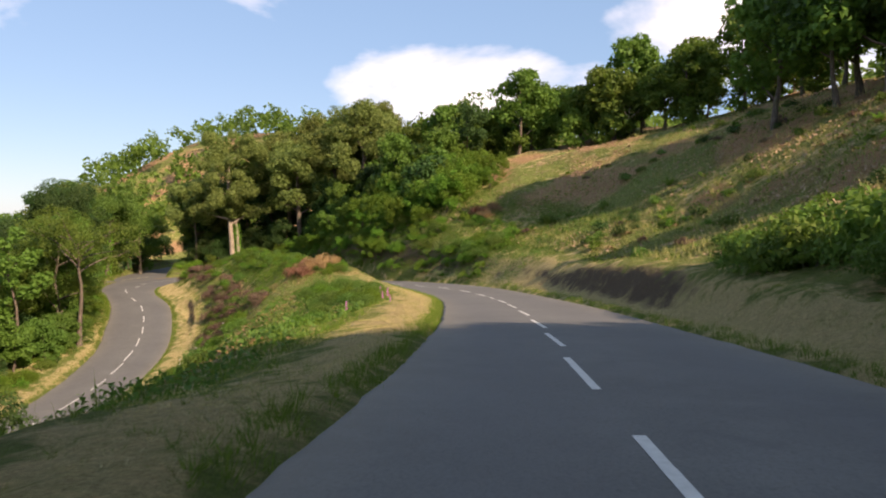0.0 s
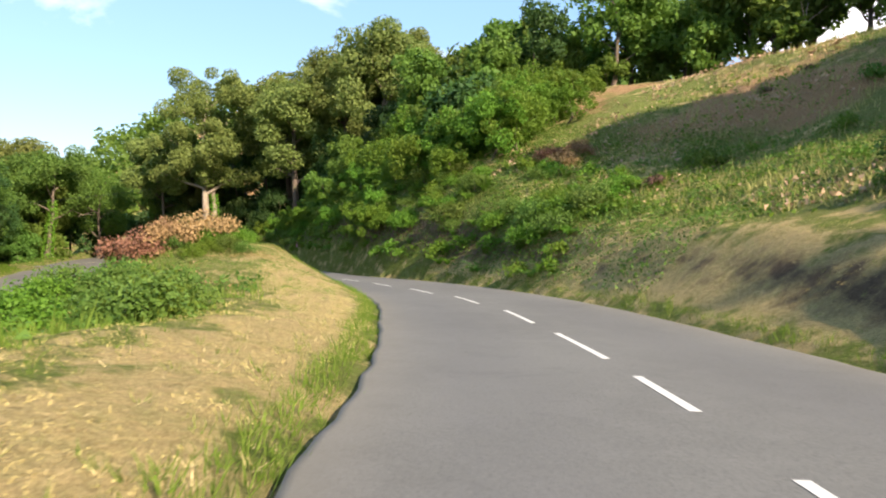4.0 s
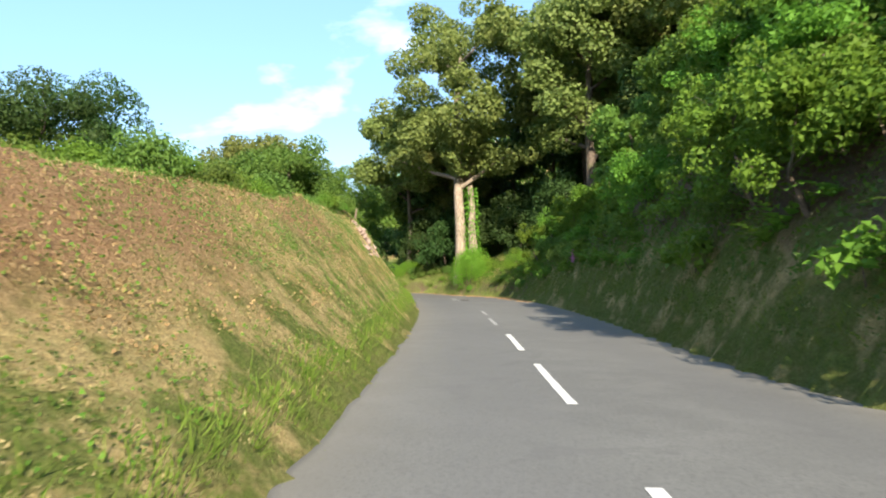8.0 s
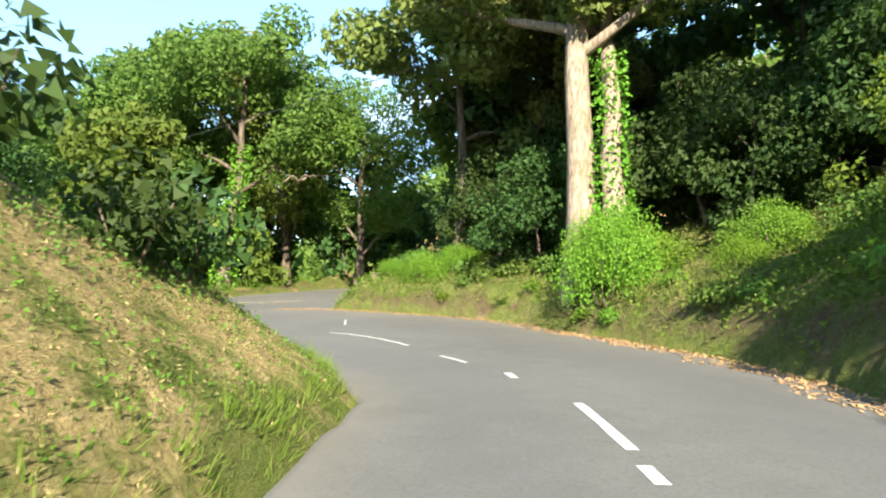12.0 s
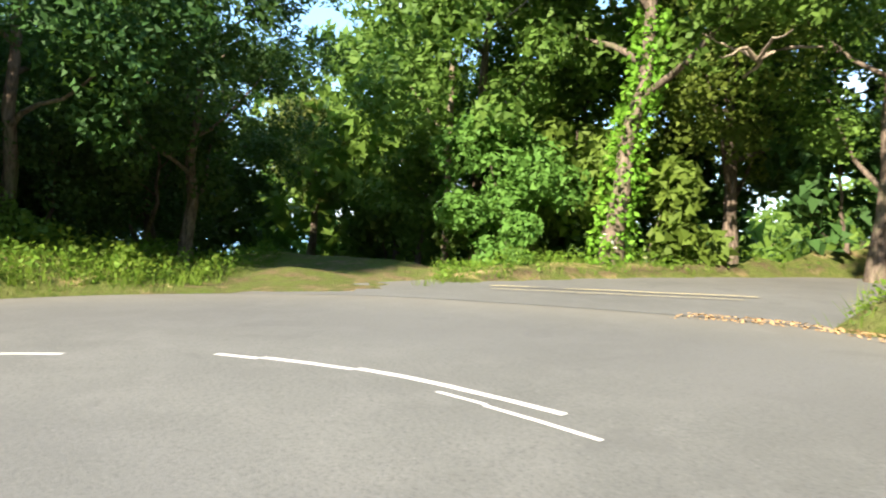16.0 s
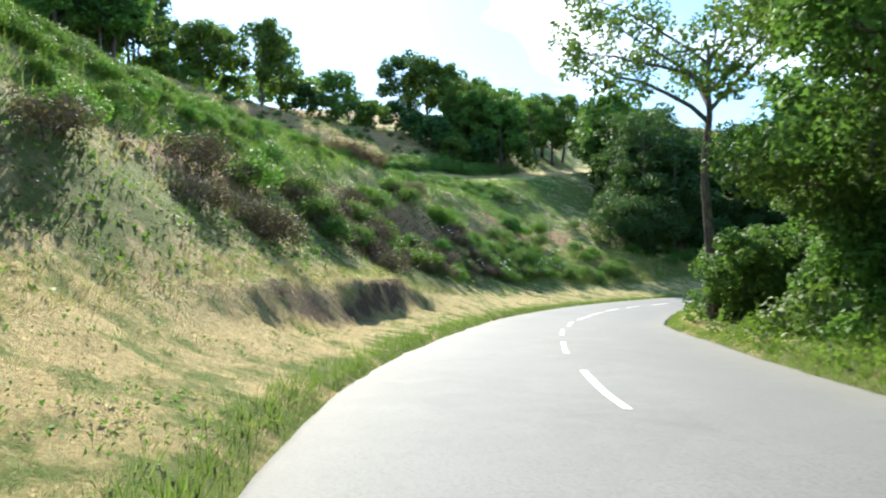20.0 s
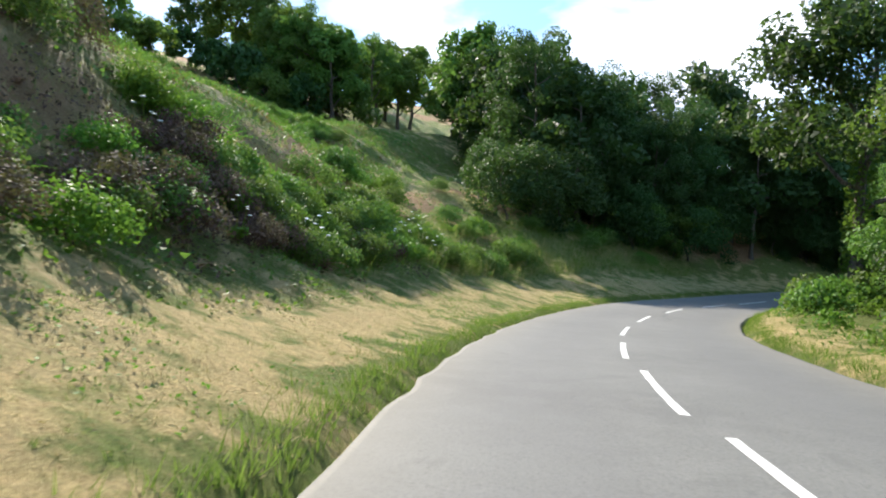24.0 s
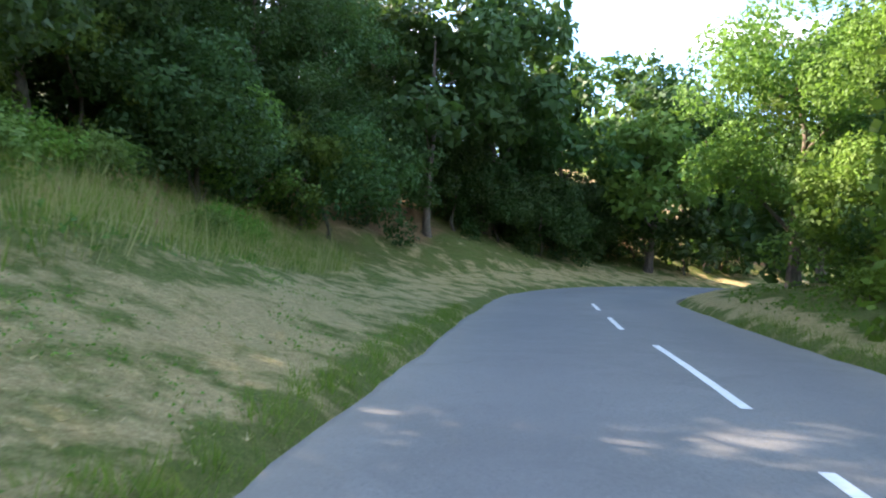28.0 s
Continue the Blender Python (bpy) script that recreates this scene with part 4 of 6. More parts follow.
STUMP = template(make_tree("twin_trunk_tree", "second pale trunk streaked with lichen", 22, 15, 8.6, 3.4, LEAF_OLIVE, BARK_PALE, leaves=6000, leaf_size=0.32, trunk_r=0.5, lean=(0.02, 0.01), limbs=5, clumps=26, clump_r=1.1, ivy=LEAF_LIME))
put(TWIN, -37.9, 123.6, 1.0, 0, 0.3)
put(STUMP, -37.3, 124.0, 0.95, 120, 0.3)
LOWCROWN = template(make_tree("holm_oak", "leafy drooping olive-green oak by the wall", 27, 13.0, 4.0, 4.4, LEAF_OLIVE, leaves=17000, leaf_size=0.25, trunk_r=0.22, limbs=6, clumps=42, clump_r=1.1))
put(LOWCROWN, -46.0, 126.8, 1.3, 20, 0.3)
put(LOWCROWN, -43.0, 128.2, 1.0, 140, 0.3)
put(THIN, -47.5, 130.0, 1.1, 90, 0.3, 1.0)
plant_many([UNDER_NEAR], jitter([(-44, 127.5), (-41.5, 126.5), (-35, 127), (-33.5, 125.5), (-40.5, 129.5), (-45.5, 129.5), (-37, 129), (-31, 127), (-42.5, 131.5), (-48, 132.5), (-29, 124)], 0.5, 21), "dark shrubs under the great trees", 1.0, 1.4, 0.3, 61, 4)
plant_many([DARK, OAK], [(-70, 134), (-74, 128), (-82, 130), (-66, 137), (-76, 120), (-90, 116), (-88, 106), (-82, 100)], "trees outside the bend", 0.95, 1.15, 0.3, 62, 4)
put(DARK_NEAR, -43.5, 129.8, 1.05, 10, 0.3, 1.0)

# outside of the bend: oak with ivy, wall of leaf, dark wood falling to the sea
put(IVY_TREE, -61.6, 125.0, 1.2, 0, 0.2, 1.0)
put(BRIGHT, -66.5, 121.6, 1.25, 70, 0.3, 1.0, "bright green tree leafy to the ground by the road")
put(HEDGE2, -63.8, 121.8, 1.15, 10, 0.1)
put(HEDGE, -65.5, 124.6, 1.2, 120, 0.1)
put(HEDGE2, -67.5, 119.6, 1.1, 200, 0.1)
put(OAK_NEAR, -59.0, 133.0, 1.2, 20, 0.2)
put(OAK_NEAR, -64.5, 131.5, 1.35, 140, 0.2)
plant_many([UNDER], [(-62.5, 141), (-64, 147), (-61.8, 134.5), (-63, 152), (-51.5, 143), (-51, 150)], "shrubs by the side road", 0.9, 1.2, 0.3, 66, 3)
put(OLIVE2, -71.0, 130.0, 1.5, 60, 0.2, 1.1, "round-topped yellowish tree above the others")
put(THIN, -68.0, 127.0, 1.05, 0, 0.2)
put(OLIVE2, -79.5, 116.0, 0.78, 0, 0.2, 1.0, "sunlit small tree with a slim straight trunk")
outer = [(-59, 107.5), (-57.5, 102.5), (-61, 111.0), (-64, 104), (-58, 97.5), (-62, 94), (-66, 110), (-70, 103), (-67, 97), (-72, 110.5), (-63, 88), (-78, 106), (-86, 122), (-78, 124), (-76, 98)]
plant_many([DARK_NEAR, DARK_NEAR, OAK_NEAR], jitter(outer, 0.7, 5), "dark trees outside the bend", 0.85, 1.1, 0.3, 9, 4)
lower = [(-55, 90), (-52.5, 84.5), (-50, 79), (-47.5, 73.5), (-52, 70), (-46.5, 66.5), (-44.5, 60), (-50, 61), (-43.5, 53), (-49, 52), (-43.5, 46), (-48, 43), (-52.5, 93.5), (-50.8, 87.5)]
plant_many([OAK_NEAR, OAK_NEAR, DARK_NEAR], jitter(lower, 0.6, 6), "trees below the lower road", 0.85, 1.15, 0.3, 10, 4, 2.0)
plant_many([OAK, OAK2], jitter([(-54, 76), (-58, 82), (-57, 66), (-56, 54), (-60, 73), (-55, 44), (-62, 62), (-64, 50)], 0.8, 18), "trees below the lower road", 0.85, 1.1, 0.3, 58, 4, 2.0)
put(OAK_NEAR, -53.6, 96.0, 1.1, 40, 0.2, 1.0, "tall oak leaning over the outside of the bend")
put(OAK_NEAR, -50.6, 90.6, 1.1, 190, 0.2, 1.0, "tall oak leaning over the outside of the bend")
SPREAD = template(make_tree("roadside_tree", "spreading open-crowned tree reaching over the road", 29, 13.5, 8.0, 7.0, LEAF_OAK, leaves=6500, leaf_size=0.2, trunk_r=0.26, lean=(0.06, 0.03), limbs=11, clumps=62, clump_r=0.85, open_crown=True))
put(SPREAD, -38.6, 71.9, 1.0, 0, 0.2, 1.0, "spreading open-crowned tree reaching over the road")
put(THIN, -41.6, 66.4, 1.1, 90, 0.2)
put(OAK_NEAR, -43.6, 77.2, 1.1, 75, 0.2, 1.05)
put(OAK_NEAR, -45.8, 82.4, 1.1, 300, 0.2, 1.05)
put(DARK_NEAR, -54.8, 100.2, 1.35, 15, 0.3, 0.95)
put(DARK_NEAR, -52.8, 95.8, 1.3, 95, 0.3, 0.95)
put(OAK_NEAR, -56.6, 104.6, 1.0, 210, 0.3)
put(OAK_NEAR, -52.4, 97.6, 0.85, 60, 0.3, 0.9, "oak reaching low over the road's edge")
for x, y, k, turn in ((-53.6, 101.2, 0.75, 10), (-53.0, 99.6, 0.7, 120), (-54.4, 102.9, 0.75, 200), (-52.2, 98.0, 0.6, 300), (-54.9, 99.6, 0.9, 40)):
    put(UNDER_NEAR, x, y, k, turn, 0.2, 0.9, "dark shrub pressing on the road's edge")
put(HEDGE2, -39.6, 67.2, 0.85, 0, 0.1)
put(HEDGE2, -39.9, 73.2, 0.75, 30, 0.1)
put(HEDGE2, -39.4, 70.4, 0.7, 130, 0.1)
put(HEDGE2, -40.8, 70.6, 0.8, 60, 0.1)
put(HEDGE, -40.2, 63.2, 0.8, 60, 0.1)
put(HEDGE2, -44.0, 78.3, 0.95, 160, 0.1)
put(HEDGE, -47.0, 81.8, 0.95, 20, 0.1)
put(HEDGE, -49.3, 86.0, 0.95, 220, 0.1)
put(IVY_OAK, -41.9, 30.5, 1.4, 150, 0.2, 1.0, "oak with ivy round its trunk beside the lower road")
put(HEDGE2, -43.8, 35.5, 0.8, 0, 0.1)
put(UNDER_NEAR2, -46.5, 24.5, 1.0, 90, 0.1)
put(UNDER_NEAR, -49.5, 22.0, 1.0, 20, 0.1)
put(OAK_NEAR, -49.0, 19.5, 0.95, 0, 0.2)
put(OAK_NEAR, -54.5, 15.0, 0.95, 120, 0.2)
put(DARK_NEAR, -51.5, 21.5, 0.85, 120, 0.2)
plant_many([DARK, OAK], [(-57, -3), (-64, -6), (-66, -13), (-60, -11), (-73, -10), (-80, -12), (-60, 12), (-66, 12), (-72, 14), (-82, 8)], "dark wood ahead of the lower road", 0.9, 1.15, 0.3, 63, 3)
plant_many([UNDER], [(-55, 0), (-60, -3.5), (-66, -6), (-72, -6), (-57, 11), (-62, 9.5), (-68, 8.5), (-76, 6)], "shrubs in the wood by the lower road", 1.0, 1.4, 0.3, 64, 3, 2.0)
plant_many([UNDER_NEAR2, UNDER_NEAR], bank_spots(20, 234, 262, 6.5, 12, -1, 73), "shrubs in the wood by the lower road", 0.8, 1.2, 0.3, 65, 4, 4.0)
put(OAK_NEAR, -47.5, 26.5, 0.75, 40, 0.2)
# Wood of dark-leaf trees; the leaf colour carries part of its shade.
thick = [(-10, -3), (-24, 18), (-30, 13), (-33, 8), (-40, 5), (-45, 0), (-26, -1), (-20, 3), (-39, -6), (-30, -9), (-50, -9)]
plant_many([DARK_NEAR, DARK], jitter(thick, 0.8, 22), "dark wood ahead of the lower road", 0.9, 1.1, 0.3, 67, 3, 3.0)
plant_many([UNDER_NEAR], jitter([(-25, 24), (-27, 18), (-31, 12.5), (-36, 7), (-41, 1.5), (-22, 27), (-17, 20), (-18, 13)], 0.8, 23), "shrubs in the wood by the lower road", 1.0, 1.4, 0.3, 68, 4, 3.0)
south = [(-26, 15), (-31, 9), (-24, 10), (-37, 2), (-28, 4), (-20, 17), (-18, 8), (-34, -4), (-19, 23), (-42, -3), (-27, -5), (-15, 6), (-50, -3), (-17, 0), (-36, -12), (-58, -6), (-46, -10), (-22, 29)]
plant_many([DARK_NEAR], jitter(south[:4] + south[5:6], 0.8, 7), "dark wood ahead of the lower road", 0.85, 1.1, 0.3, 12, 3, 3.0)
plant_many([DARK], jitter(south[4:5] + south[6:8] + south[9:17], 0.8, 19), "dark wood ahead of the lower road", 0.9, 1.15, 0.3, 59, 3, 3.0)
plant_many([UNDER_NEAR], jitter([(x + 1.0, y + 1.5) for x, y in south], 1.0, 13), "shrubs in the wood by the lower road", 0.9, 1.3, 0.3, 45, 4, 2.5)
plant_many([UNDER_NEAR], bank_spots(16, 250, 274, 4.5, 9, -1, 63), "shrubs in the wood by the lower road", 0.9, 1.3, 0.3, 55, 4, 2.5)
plant_many([UNDER_NEAR, UNDER_NEAR2], bank_spots(42, 144, 240, 4.0, 9, 1, 64), "shrubs below the lower road", 0.7, 1.15, 0.3, 46, 4, 2.5)
plant_many([UNDER_NEAR], jitter(outer[:9], 1.4, 14), "shrubs in the wood outside the bend", 0.9, 1.25, 0.3, 47, 4, 2.0)
plant_many([UNDER, UNDER2], jitter(outer[9:], 1.4, 17) + jitter([(-63.5, 127.5), (-60.5, 130), (-67, 125), (-70, 122.5), (-73, 126), (-58.8, 136), (-62, 138), (-69, 133), (-75, 119), (-80, 120)], 0.8, 15), "shrubs in the wood outside the bend", 0.9, 1.3, 0.3, 56, 4)
# trees beside the start of the upper road
start = [(14, -5), (18, -7), (24, -18), (13, -7), (20, -14), (8.5, -14), (28, -16), (9.5, -3), (12.5, -4), (11.5, -10), (16, -5), (15, -16), (20, -9), (23, -12), (10, -20), (33, 51), (37, 46), (38, 54), (30, -14), (38, -17),
         (48, 8), (54, 16), (50, 24), (58, 30), (52, 36), (60, 44), (55, 50), (47, 44), (64, 20), (44, -2), (62, 36), (50, 56), (46, 16)]
OPEN_OAK = template(make_tree("oak_tree", "tall roadside oak with an open airy crown", 55, 13.0, 3.5, 5.0, LEAF_OAK, leaves=5200, leaf_size=0.3, trunk_r=0.26, limbs=9, clumps=60, clump_r=0.95, open_crown=True))
begin = jitter(start, 0.6, 8)
plant_many([OPEN_OAK, OPEN_OAK, OAK2], begin[:15], "trees beside the upper road", 0.86, 1.0, 0.3, 14, 3)
plant_many([OAK2, OAK, DARK], begin[15:], "trees beside the upper road", 0.95, 1.2, 0.3, 16, 3)
plant_many([UNDER2, UNDER], jitter([(10, 0), (12, -4), (16, 1), (18, -3), (25, 0), (30, 3), (14, -10), (34, 6), (9, -8), (40, 10), (20, -8), (13, 4), (19, 3), (27, -5), (24, -8), (16, -7), (22, -2), (12, -12), (31, -4)], 0.8, 20), "shrubs beside the upper road", 0.9, 1.3, 0.3, 60, 3, 1.5)
plant_many([UNDER2], jitter([(47, 30), (50, 18), (46, 36), (52, 44), (48, 50), (44, 10), (56, 24), (54, 38), (40, 4), (34, -2)], 1.0, 16), "shrubs on the hilltop", 0.9, 1.3, 0.3, 48, 3)
plant_many([DARK, OAK2], [(31, 54), (34.5, 57), (29, 60), (35, 50)], "dark trees at the top of the hill", 1.0, 1.25, 0.3, 69, 3)
above = [(-7, -7), (-9.5, -4.5), (-8, -12), (-13, -8), (-5, -10), (-12, -4), (-5.5, -16), (-10, -14), (-16, -9)]
above += [(-6, -22), (-5.5, -28), (-7, -34), (-9, -30), (9, -26), (10, -33), (13, -29)]
plant_many([OAK2, OAK], jitter(above, 0.4, 9), "trees between the roads", 0.9, 1.15, 0.3, 15, 3)


def far_woods():
    """Woodland on the distant slopes, past counting."""
    rng = np.random.default_rng(77)
    spots = []
    for cx, cy, rx, ry, n in ((-80, 235, 100, 75, 520), (15, 185, 75, 50, 220), (95, 60, 40, 110, 200), (-95, 60, 30, 70, 120), (-30, -55, 90, 38, 220), (-105, 165, 30, 40, 90)):
        a, d = rng.random(n) * 6.283, np.sqrt(rng.random(n))
        spots.append(np.column_stack([cx + np.cos(a) * d * rx, cy + np.sin(a) * d * ry]))
    p = np.vstack(spots)
    z, e, _, _, _ = land(p[:, 0], p[:, 1])
    ok = e > 22
    p, z = p[ok], z[ok]
    cs, rr = [], []
    for (x, y), zz in zip(p, z):
        h = rng.uniform(7, 11)
        for _ in range(7):
            w = unit(rng.normal(size=3))
            cs.append((x + w[0] * 3.0, y + w[1] * 3.0, zz + h * 0.62 + w[2] * h * 0.3))
            rr.append(rng.uniform(1.2, 2.3))
    v, f = leaf_cloud(rng, cs, rr, 11, 1.25, aspect=0.9, shell=0.6, tri=True)
    ob = mesh_object("far_woods", v, f, LEAF_OAK)
    tagged(ob, "dense green woodland covering the distant hillsides", "woods", kind="stuff")


far_woods()

# ---- banks and hillsides ----
plant_many([SCRUB_FINE, WEEDS_FINE, FERN, FERN2], bank_spots(250, 66, 126, 2.0, 13, 1, 21, 1.3, lambda x, y, s, e: (s > 84) | (e < 6.5)), "brambles and ferns on the steep bank", 0.75, 1.35, 0.1, 22, 8)
plant_many([FERN, FERN2, NETTLE], bank_spots(230, 62, 122, 0.7, 8, 1, 22, 1.4), "ferns on the steep bank", 0.8, 1.3, 0.05, 23, 10)
BANK_SHRUB = template(make_tree("bank_shrub", "dense bright green shrub on the steep bank", 56, 3.4, 0.1, 1.9, LEAF_FERN, leaves=4200, leaf_size=0.15, trunk_r=0.06, limbs=4, clumps=40, clump_r=0.55, category="shrub"))
plant_many([BANK_SHRUB], bank_spots(80, 79, 102, 4.0, 17, 1, 83), "green shrubs on the bank", 0.75, 1.25, 0.2, 84, 6)
plant_many([BANK_SHRUB, SCRUB_FINE, SCRUB_FINE], bank_spots(110, 80, 122, 1.2, 6.0, 1, 84), "green shrubs hanging on the cut bank", 0.5, 0.8, 0.1, 85, 12)
plant_many([HEDGE], bank_spots(16, 82, 122, 4, 9, 1, 23), "small trees on the steep bank", 0.55, 0.85, 0.3, 24, 6)
plant_many([BRAMBLE, GORSE, HEATH, DEAD, NETTLE], bank_spots(190, 5, 70, 5, 34, 1, 24), "scrub on the open hillside", 0.5, 0.95, 0.08, 25, 8)
plant_many([DEAD, DEAD, FERN], bank_spots(150, 30, 74, 6, 26, 1, 25, 1.0, lambda x, y, s, e: lumps(x, y, 8.0, 0.9) > 0.1), "dead bracken on the open hillside", 0.7, 1.4, 0.05, 26, 8)
plant_many([SCRUB_FINE, DEAD, SCRUB_FINE, BRAMBLE2], bank_spots(80, -4, 27, 3.0, 8, 1, 26), "undergrowth below the dark trees", 0.9, 1.4, 0.1, 27, 8)
plant_many([SCRUB_FINE, WEEDS_FINE, SCRUB_FINE, FERN], bank_spots(70, 30, 54, 3.8, 9, -1, 27), "bushes between the roads", 0.6, 1.0, 0.1, 28, 6)
plant_many([DEAD], bank_spots(34, 30, 60, 5, 10, -1, 28), "dead bracken between the roads", 0.8, 1.3, 0.05, 29, 8)
plant_many([WEEDS_FINE, SCRUB_FINE, WEEDS_FINE], bank_spots(150, 64, 117, 4.0, 7.5, -1, 29), "bushes along the knoll's crest", 0.35, 0.65, 0.08, 30, 8)
plant_many([WEEDS_FINE, SCRUB_FINE], bank_spots(95, 84, 116, 3.5, 4.9, -1, 85), "shaggy growth on the knoll's lip", 0.4, 0.7, 0.05, 86, 10)
plant_many([WEEDS_FINE, SCRUB_FINE], bank_spots(34, 97, 107, 2.75, 3.6, -1, 86), "shaggy growth on the knoll's lip", 0.35, 0.55, 0.05, 87, 10)
plant_many([HEATH_FINE, HEATH_FINE, WEEDS_FINE, DEAD], bank_spots(230, 150, 200, 4.2, 17, -1, 30), "heathery scrub above the lower road", 0.7, 1.3, 0.05, 31, 10)
plant_many([SCRUB_FINE, WEEDS_FINE, FERN], bank_spots(110, 178, 236, 5.5, 16, -1, 31), "leafy scrub above the lower road", 0.7, 1.25, 0.08, 32, 8)
plant_many([HEATH_FINE, SCRUB_FINE, HEATH_FINE], bank_spots(90, 178, 206, 5.0, 7.5, -1, 81), "dark scrub edging the mown bank", 0.65, 1.0, 0.08, 82, 8)
plant_many([WEEDS_FINE, SCRUB_FINE, WEEDS_FINE], bank_spots(80, 199, 214, 5.0, 8.5, -1, 82), "leafy weeds edging the mown bank", 0.7, 1.05, 0.08, 83, 8)
plant_many([NETTLE, BRAMBLE, FERN], bank_spots(60, 142, 172, 1.4, 4, 1, 32), "weeds on the outer verge", 0.5, 0.9, 0.05, 33, 6)
plant_many([BRAMBLE2, WEEDS_FINE, NETTLE], bank_spots(60, 150, 240, 2.0, 5, 1, 33), "undergrowth below the lower road", 0.7, 1.3, 0.08, 34, 6)
plant_many([BRAMBLE, NETTLE, LIME, FERN], bank_spots(30, 126, 138, 1.4, 4, 1, 34), "bushes on the wall at the bend", 0.6, 1.0, 0.05, 35, 6)
put(LIME, -36.5, 122.1, 1.15, 70, 0.1, 1.5, "bright yellow-green bush hanging over the wall")
put(LIME, -36.0, 121.8, 1.3, 150, 0.1, 1.5, "bright yellow-green bush hanging over the wall")
put(LIME, -36.6, 123.3, 1.25, 250, 0.1, 1.5, "bright yellow-green bush hanging over the wall")
put(LIME, -35.6, 123.2, 1.1, 60, 0.1, 1.1, "bright yellow-green bush hanging over the wall")
plant_many([NETTLE, BRAMBLE, FERN], [(-60 - 0.9 * k + 0.3 * math.sin(k * 2.1), 121.0 + 0.45 * k) for k in range(9)] + [(-58.6, 124 + 1.1 * k) for k in range(8)], "weeds by the side road", 0.5, 0.8, 0.05, 36, 6)
put(HEDGE, -36.6, 107.4, 0.36, 40, 0.1, 1.0, "shaggy bush leaning out from the knoll's tip")
for k, (x, y) in enumerate([(-33.6, 106.2), (-34.4, 107.3), (-33.3, 104.6)]):
    put(GORSE, x, y, 0.95 + 0.15 * k, 70 * k, 0.1, 1.1, "dense shaggy bush at the tip of the knoll")


def blades(name, label, material, n, stations, outs, side, seed, lo, hi, width=0.028, flat=0.4, power=1.5, want=None, tuft=5):
    """Tufted grass along one side of the road, past counting; n is the number of blades."""
    n //= tuft
    rng = np.random.default_rng(seed)
    s = stations[0] + (stations[1] - stations[0]) * rng.random(n)
    e = outs[0] + (outs[1] - outs[0]) * rng.random(n) ** power
    off = np.where(side > 0, half_right(s) + e, -(half_left(s) + e))
    x, y = beside(s, off)
    x, y = x + rng.normal(size=n) * 0.1, y + rng.normal(size=n) * 0.1
    z, ee, ss, _, et = land(x, y)
    ok = (ee > -0.12) & (et > 0.0) & (np.abs(ss - s) < 10)
    if want is not None:
        dry, brk, bare = cover_of(ee, s, np.full(n, float(side)), et, x, y)
        ok &= rng.random(n) < want(dry, brk, bare)
    x, y, z = x[ok], y[ok], z[ok]
    sx_, sy_ = (land(x + 0.15, y)[0] - z) / 0.15, (land(x, y + 0.15)[0] - z) / 0.15
    steep = np.sqrt(1 + sx_ ** 2 + sy_ ** 2)
    x, y, z, sx_, sy_, steep = [np.repeat(q, tuft) for q in (x, y, z, np.clip(sx_, -2, 2), np.clip(sy_, -2, 2), steep)]
    m = len(x)
    grow = np.repeat(0.65 + 0.7 * rng.random(m // tuft), tuft)
    h = (lo + (hi - lo) * rng.random(m) ** 1.6) * grow
    a = rng.random(m) * 6.283
    lean = flat * (0.3 + rng.random(m)) / steep
    b = rng.random(m) * 6.283
    w = width * (0.6 + 0.8 * rng.random(m))
    out = 0.35 * hi * rng.random(m) ** 0.7
    p = np.column_stack([x + np.cos(b) * out, y + np.sin(b) * out, z - 0.03 + (sx_ * np.cos(b) + sy_ * np.sin(b)) * out])
    acr = np.column_stack([np.cos(a), np.sin(a), np.zeros(m)]) * w[:, None] * 0.5
    way = unit(np.column_stack([np.cos(b) * lean - 0.35 * sx_, np.sin(b) * lean - 0.35 * sy_, 1 + (sx_ * np.cos(b) + sy_ * np.sin(b)) * lean]))
    tip = p + way * (h * np.sqrt(1 + lean ** 2))[:, None]
    v = np.stack([p - acr, p + acr, tip], 1).reshape(-1, 3)
    ob = mesh_object(name, v, np.arange(m * 3).reshape(-1, 3), material)
    return tagged(ob, label, "grass", kind="stuff")


def herbs(name, label, material, n, stations, outs, side, seed, size, height, patch=0.0, patch_size=5.0, power=1.0):
    """Low leafy cover in patches, past counting."""
    rng = np.random.default_rng(seed)
    s = stations[0] + (stations[1] - stations[0]) * rng.random(n)
    e = outs[0] + (outs[1] - outs[0]) * rng.random(n) ** power
    off = np.where(side > 0, half_right(s) + e, -(half_left(s) + e))
    x, y = beside(s, off)
    z, ee, ss, _, et = land(x, y)
    mound = lumps(x, y, patch_size, seed * 0.37) + 0.5 * lumps(x, y, patch_size * 0.33, seed * 0.11)
    ok = (ee > max(0.15, outs[0] * 0.8)) & (et > 0.3) & (np.abs(ss - s) < 12) & (mound + 0.25 * rng.normal(size=n) > patch)
    x, y, z, mound = x[ok], y[ok], z[ok], mound[ok]
    m = len(x)
    c = np.column_stack([x, y, z + height * rng.random(m) * np.clip(0.35 + mound - patch, 0.2, 1.2)])
    v, f = leaf_cloud(rng, c, np.full(m, 0.02), 1, size, aspect=0.22 if name == "straw_litter" else 0.8, tri=True, up=0.8)
    ob = mesh_object(name, v, f, material)
    return tagged(ob, label, "plants", kind="stuff")


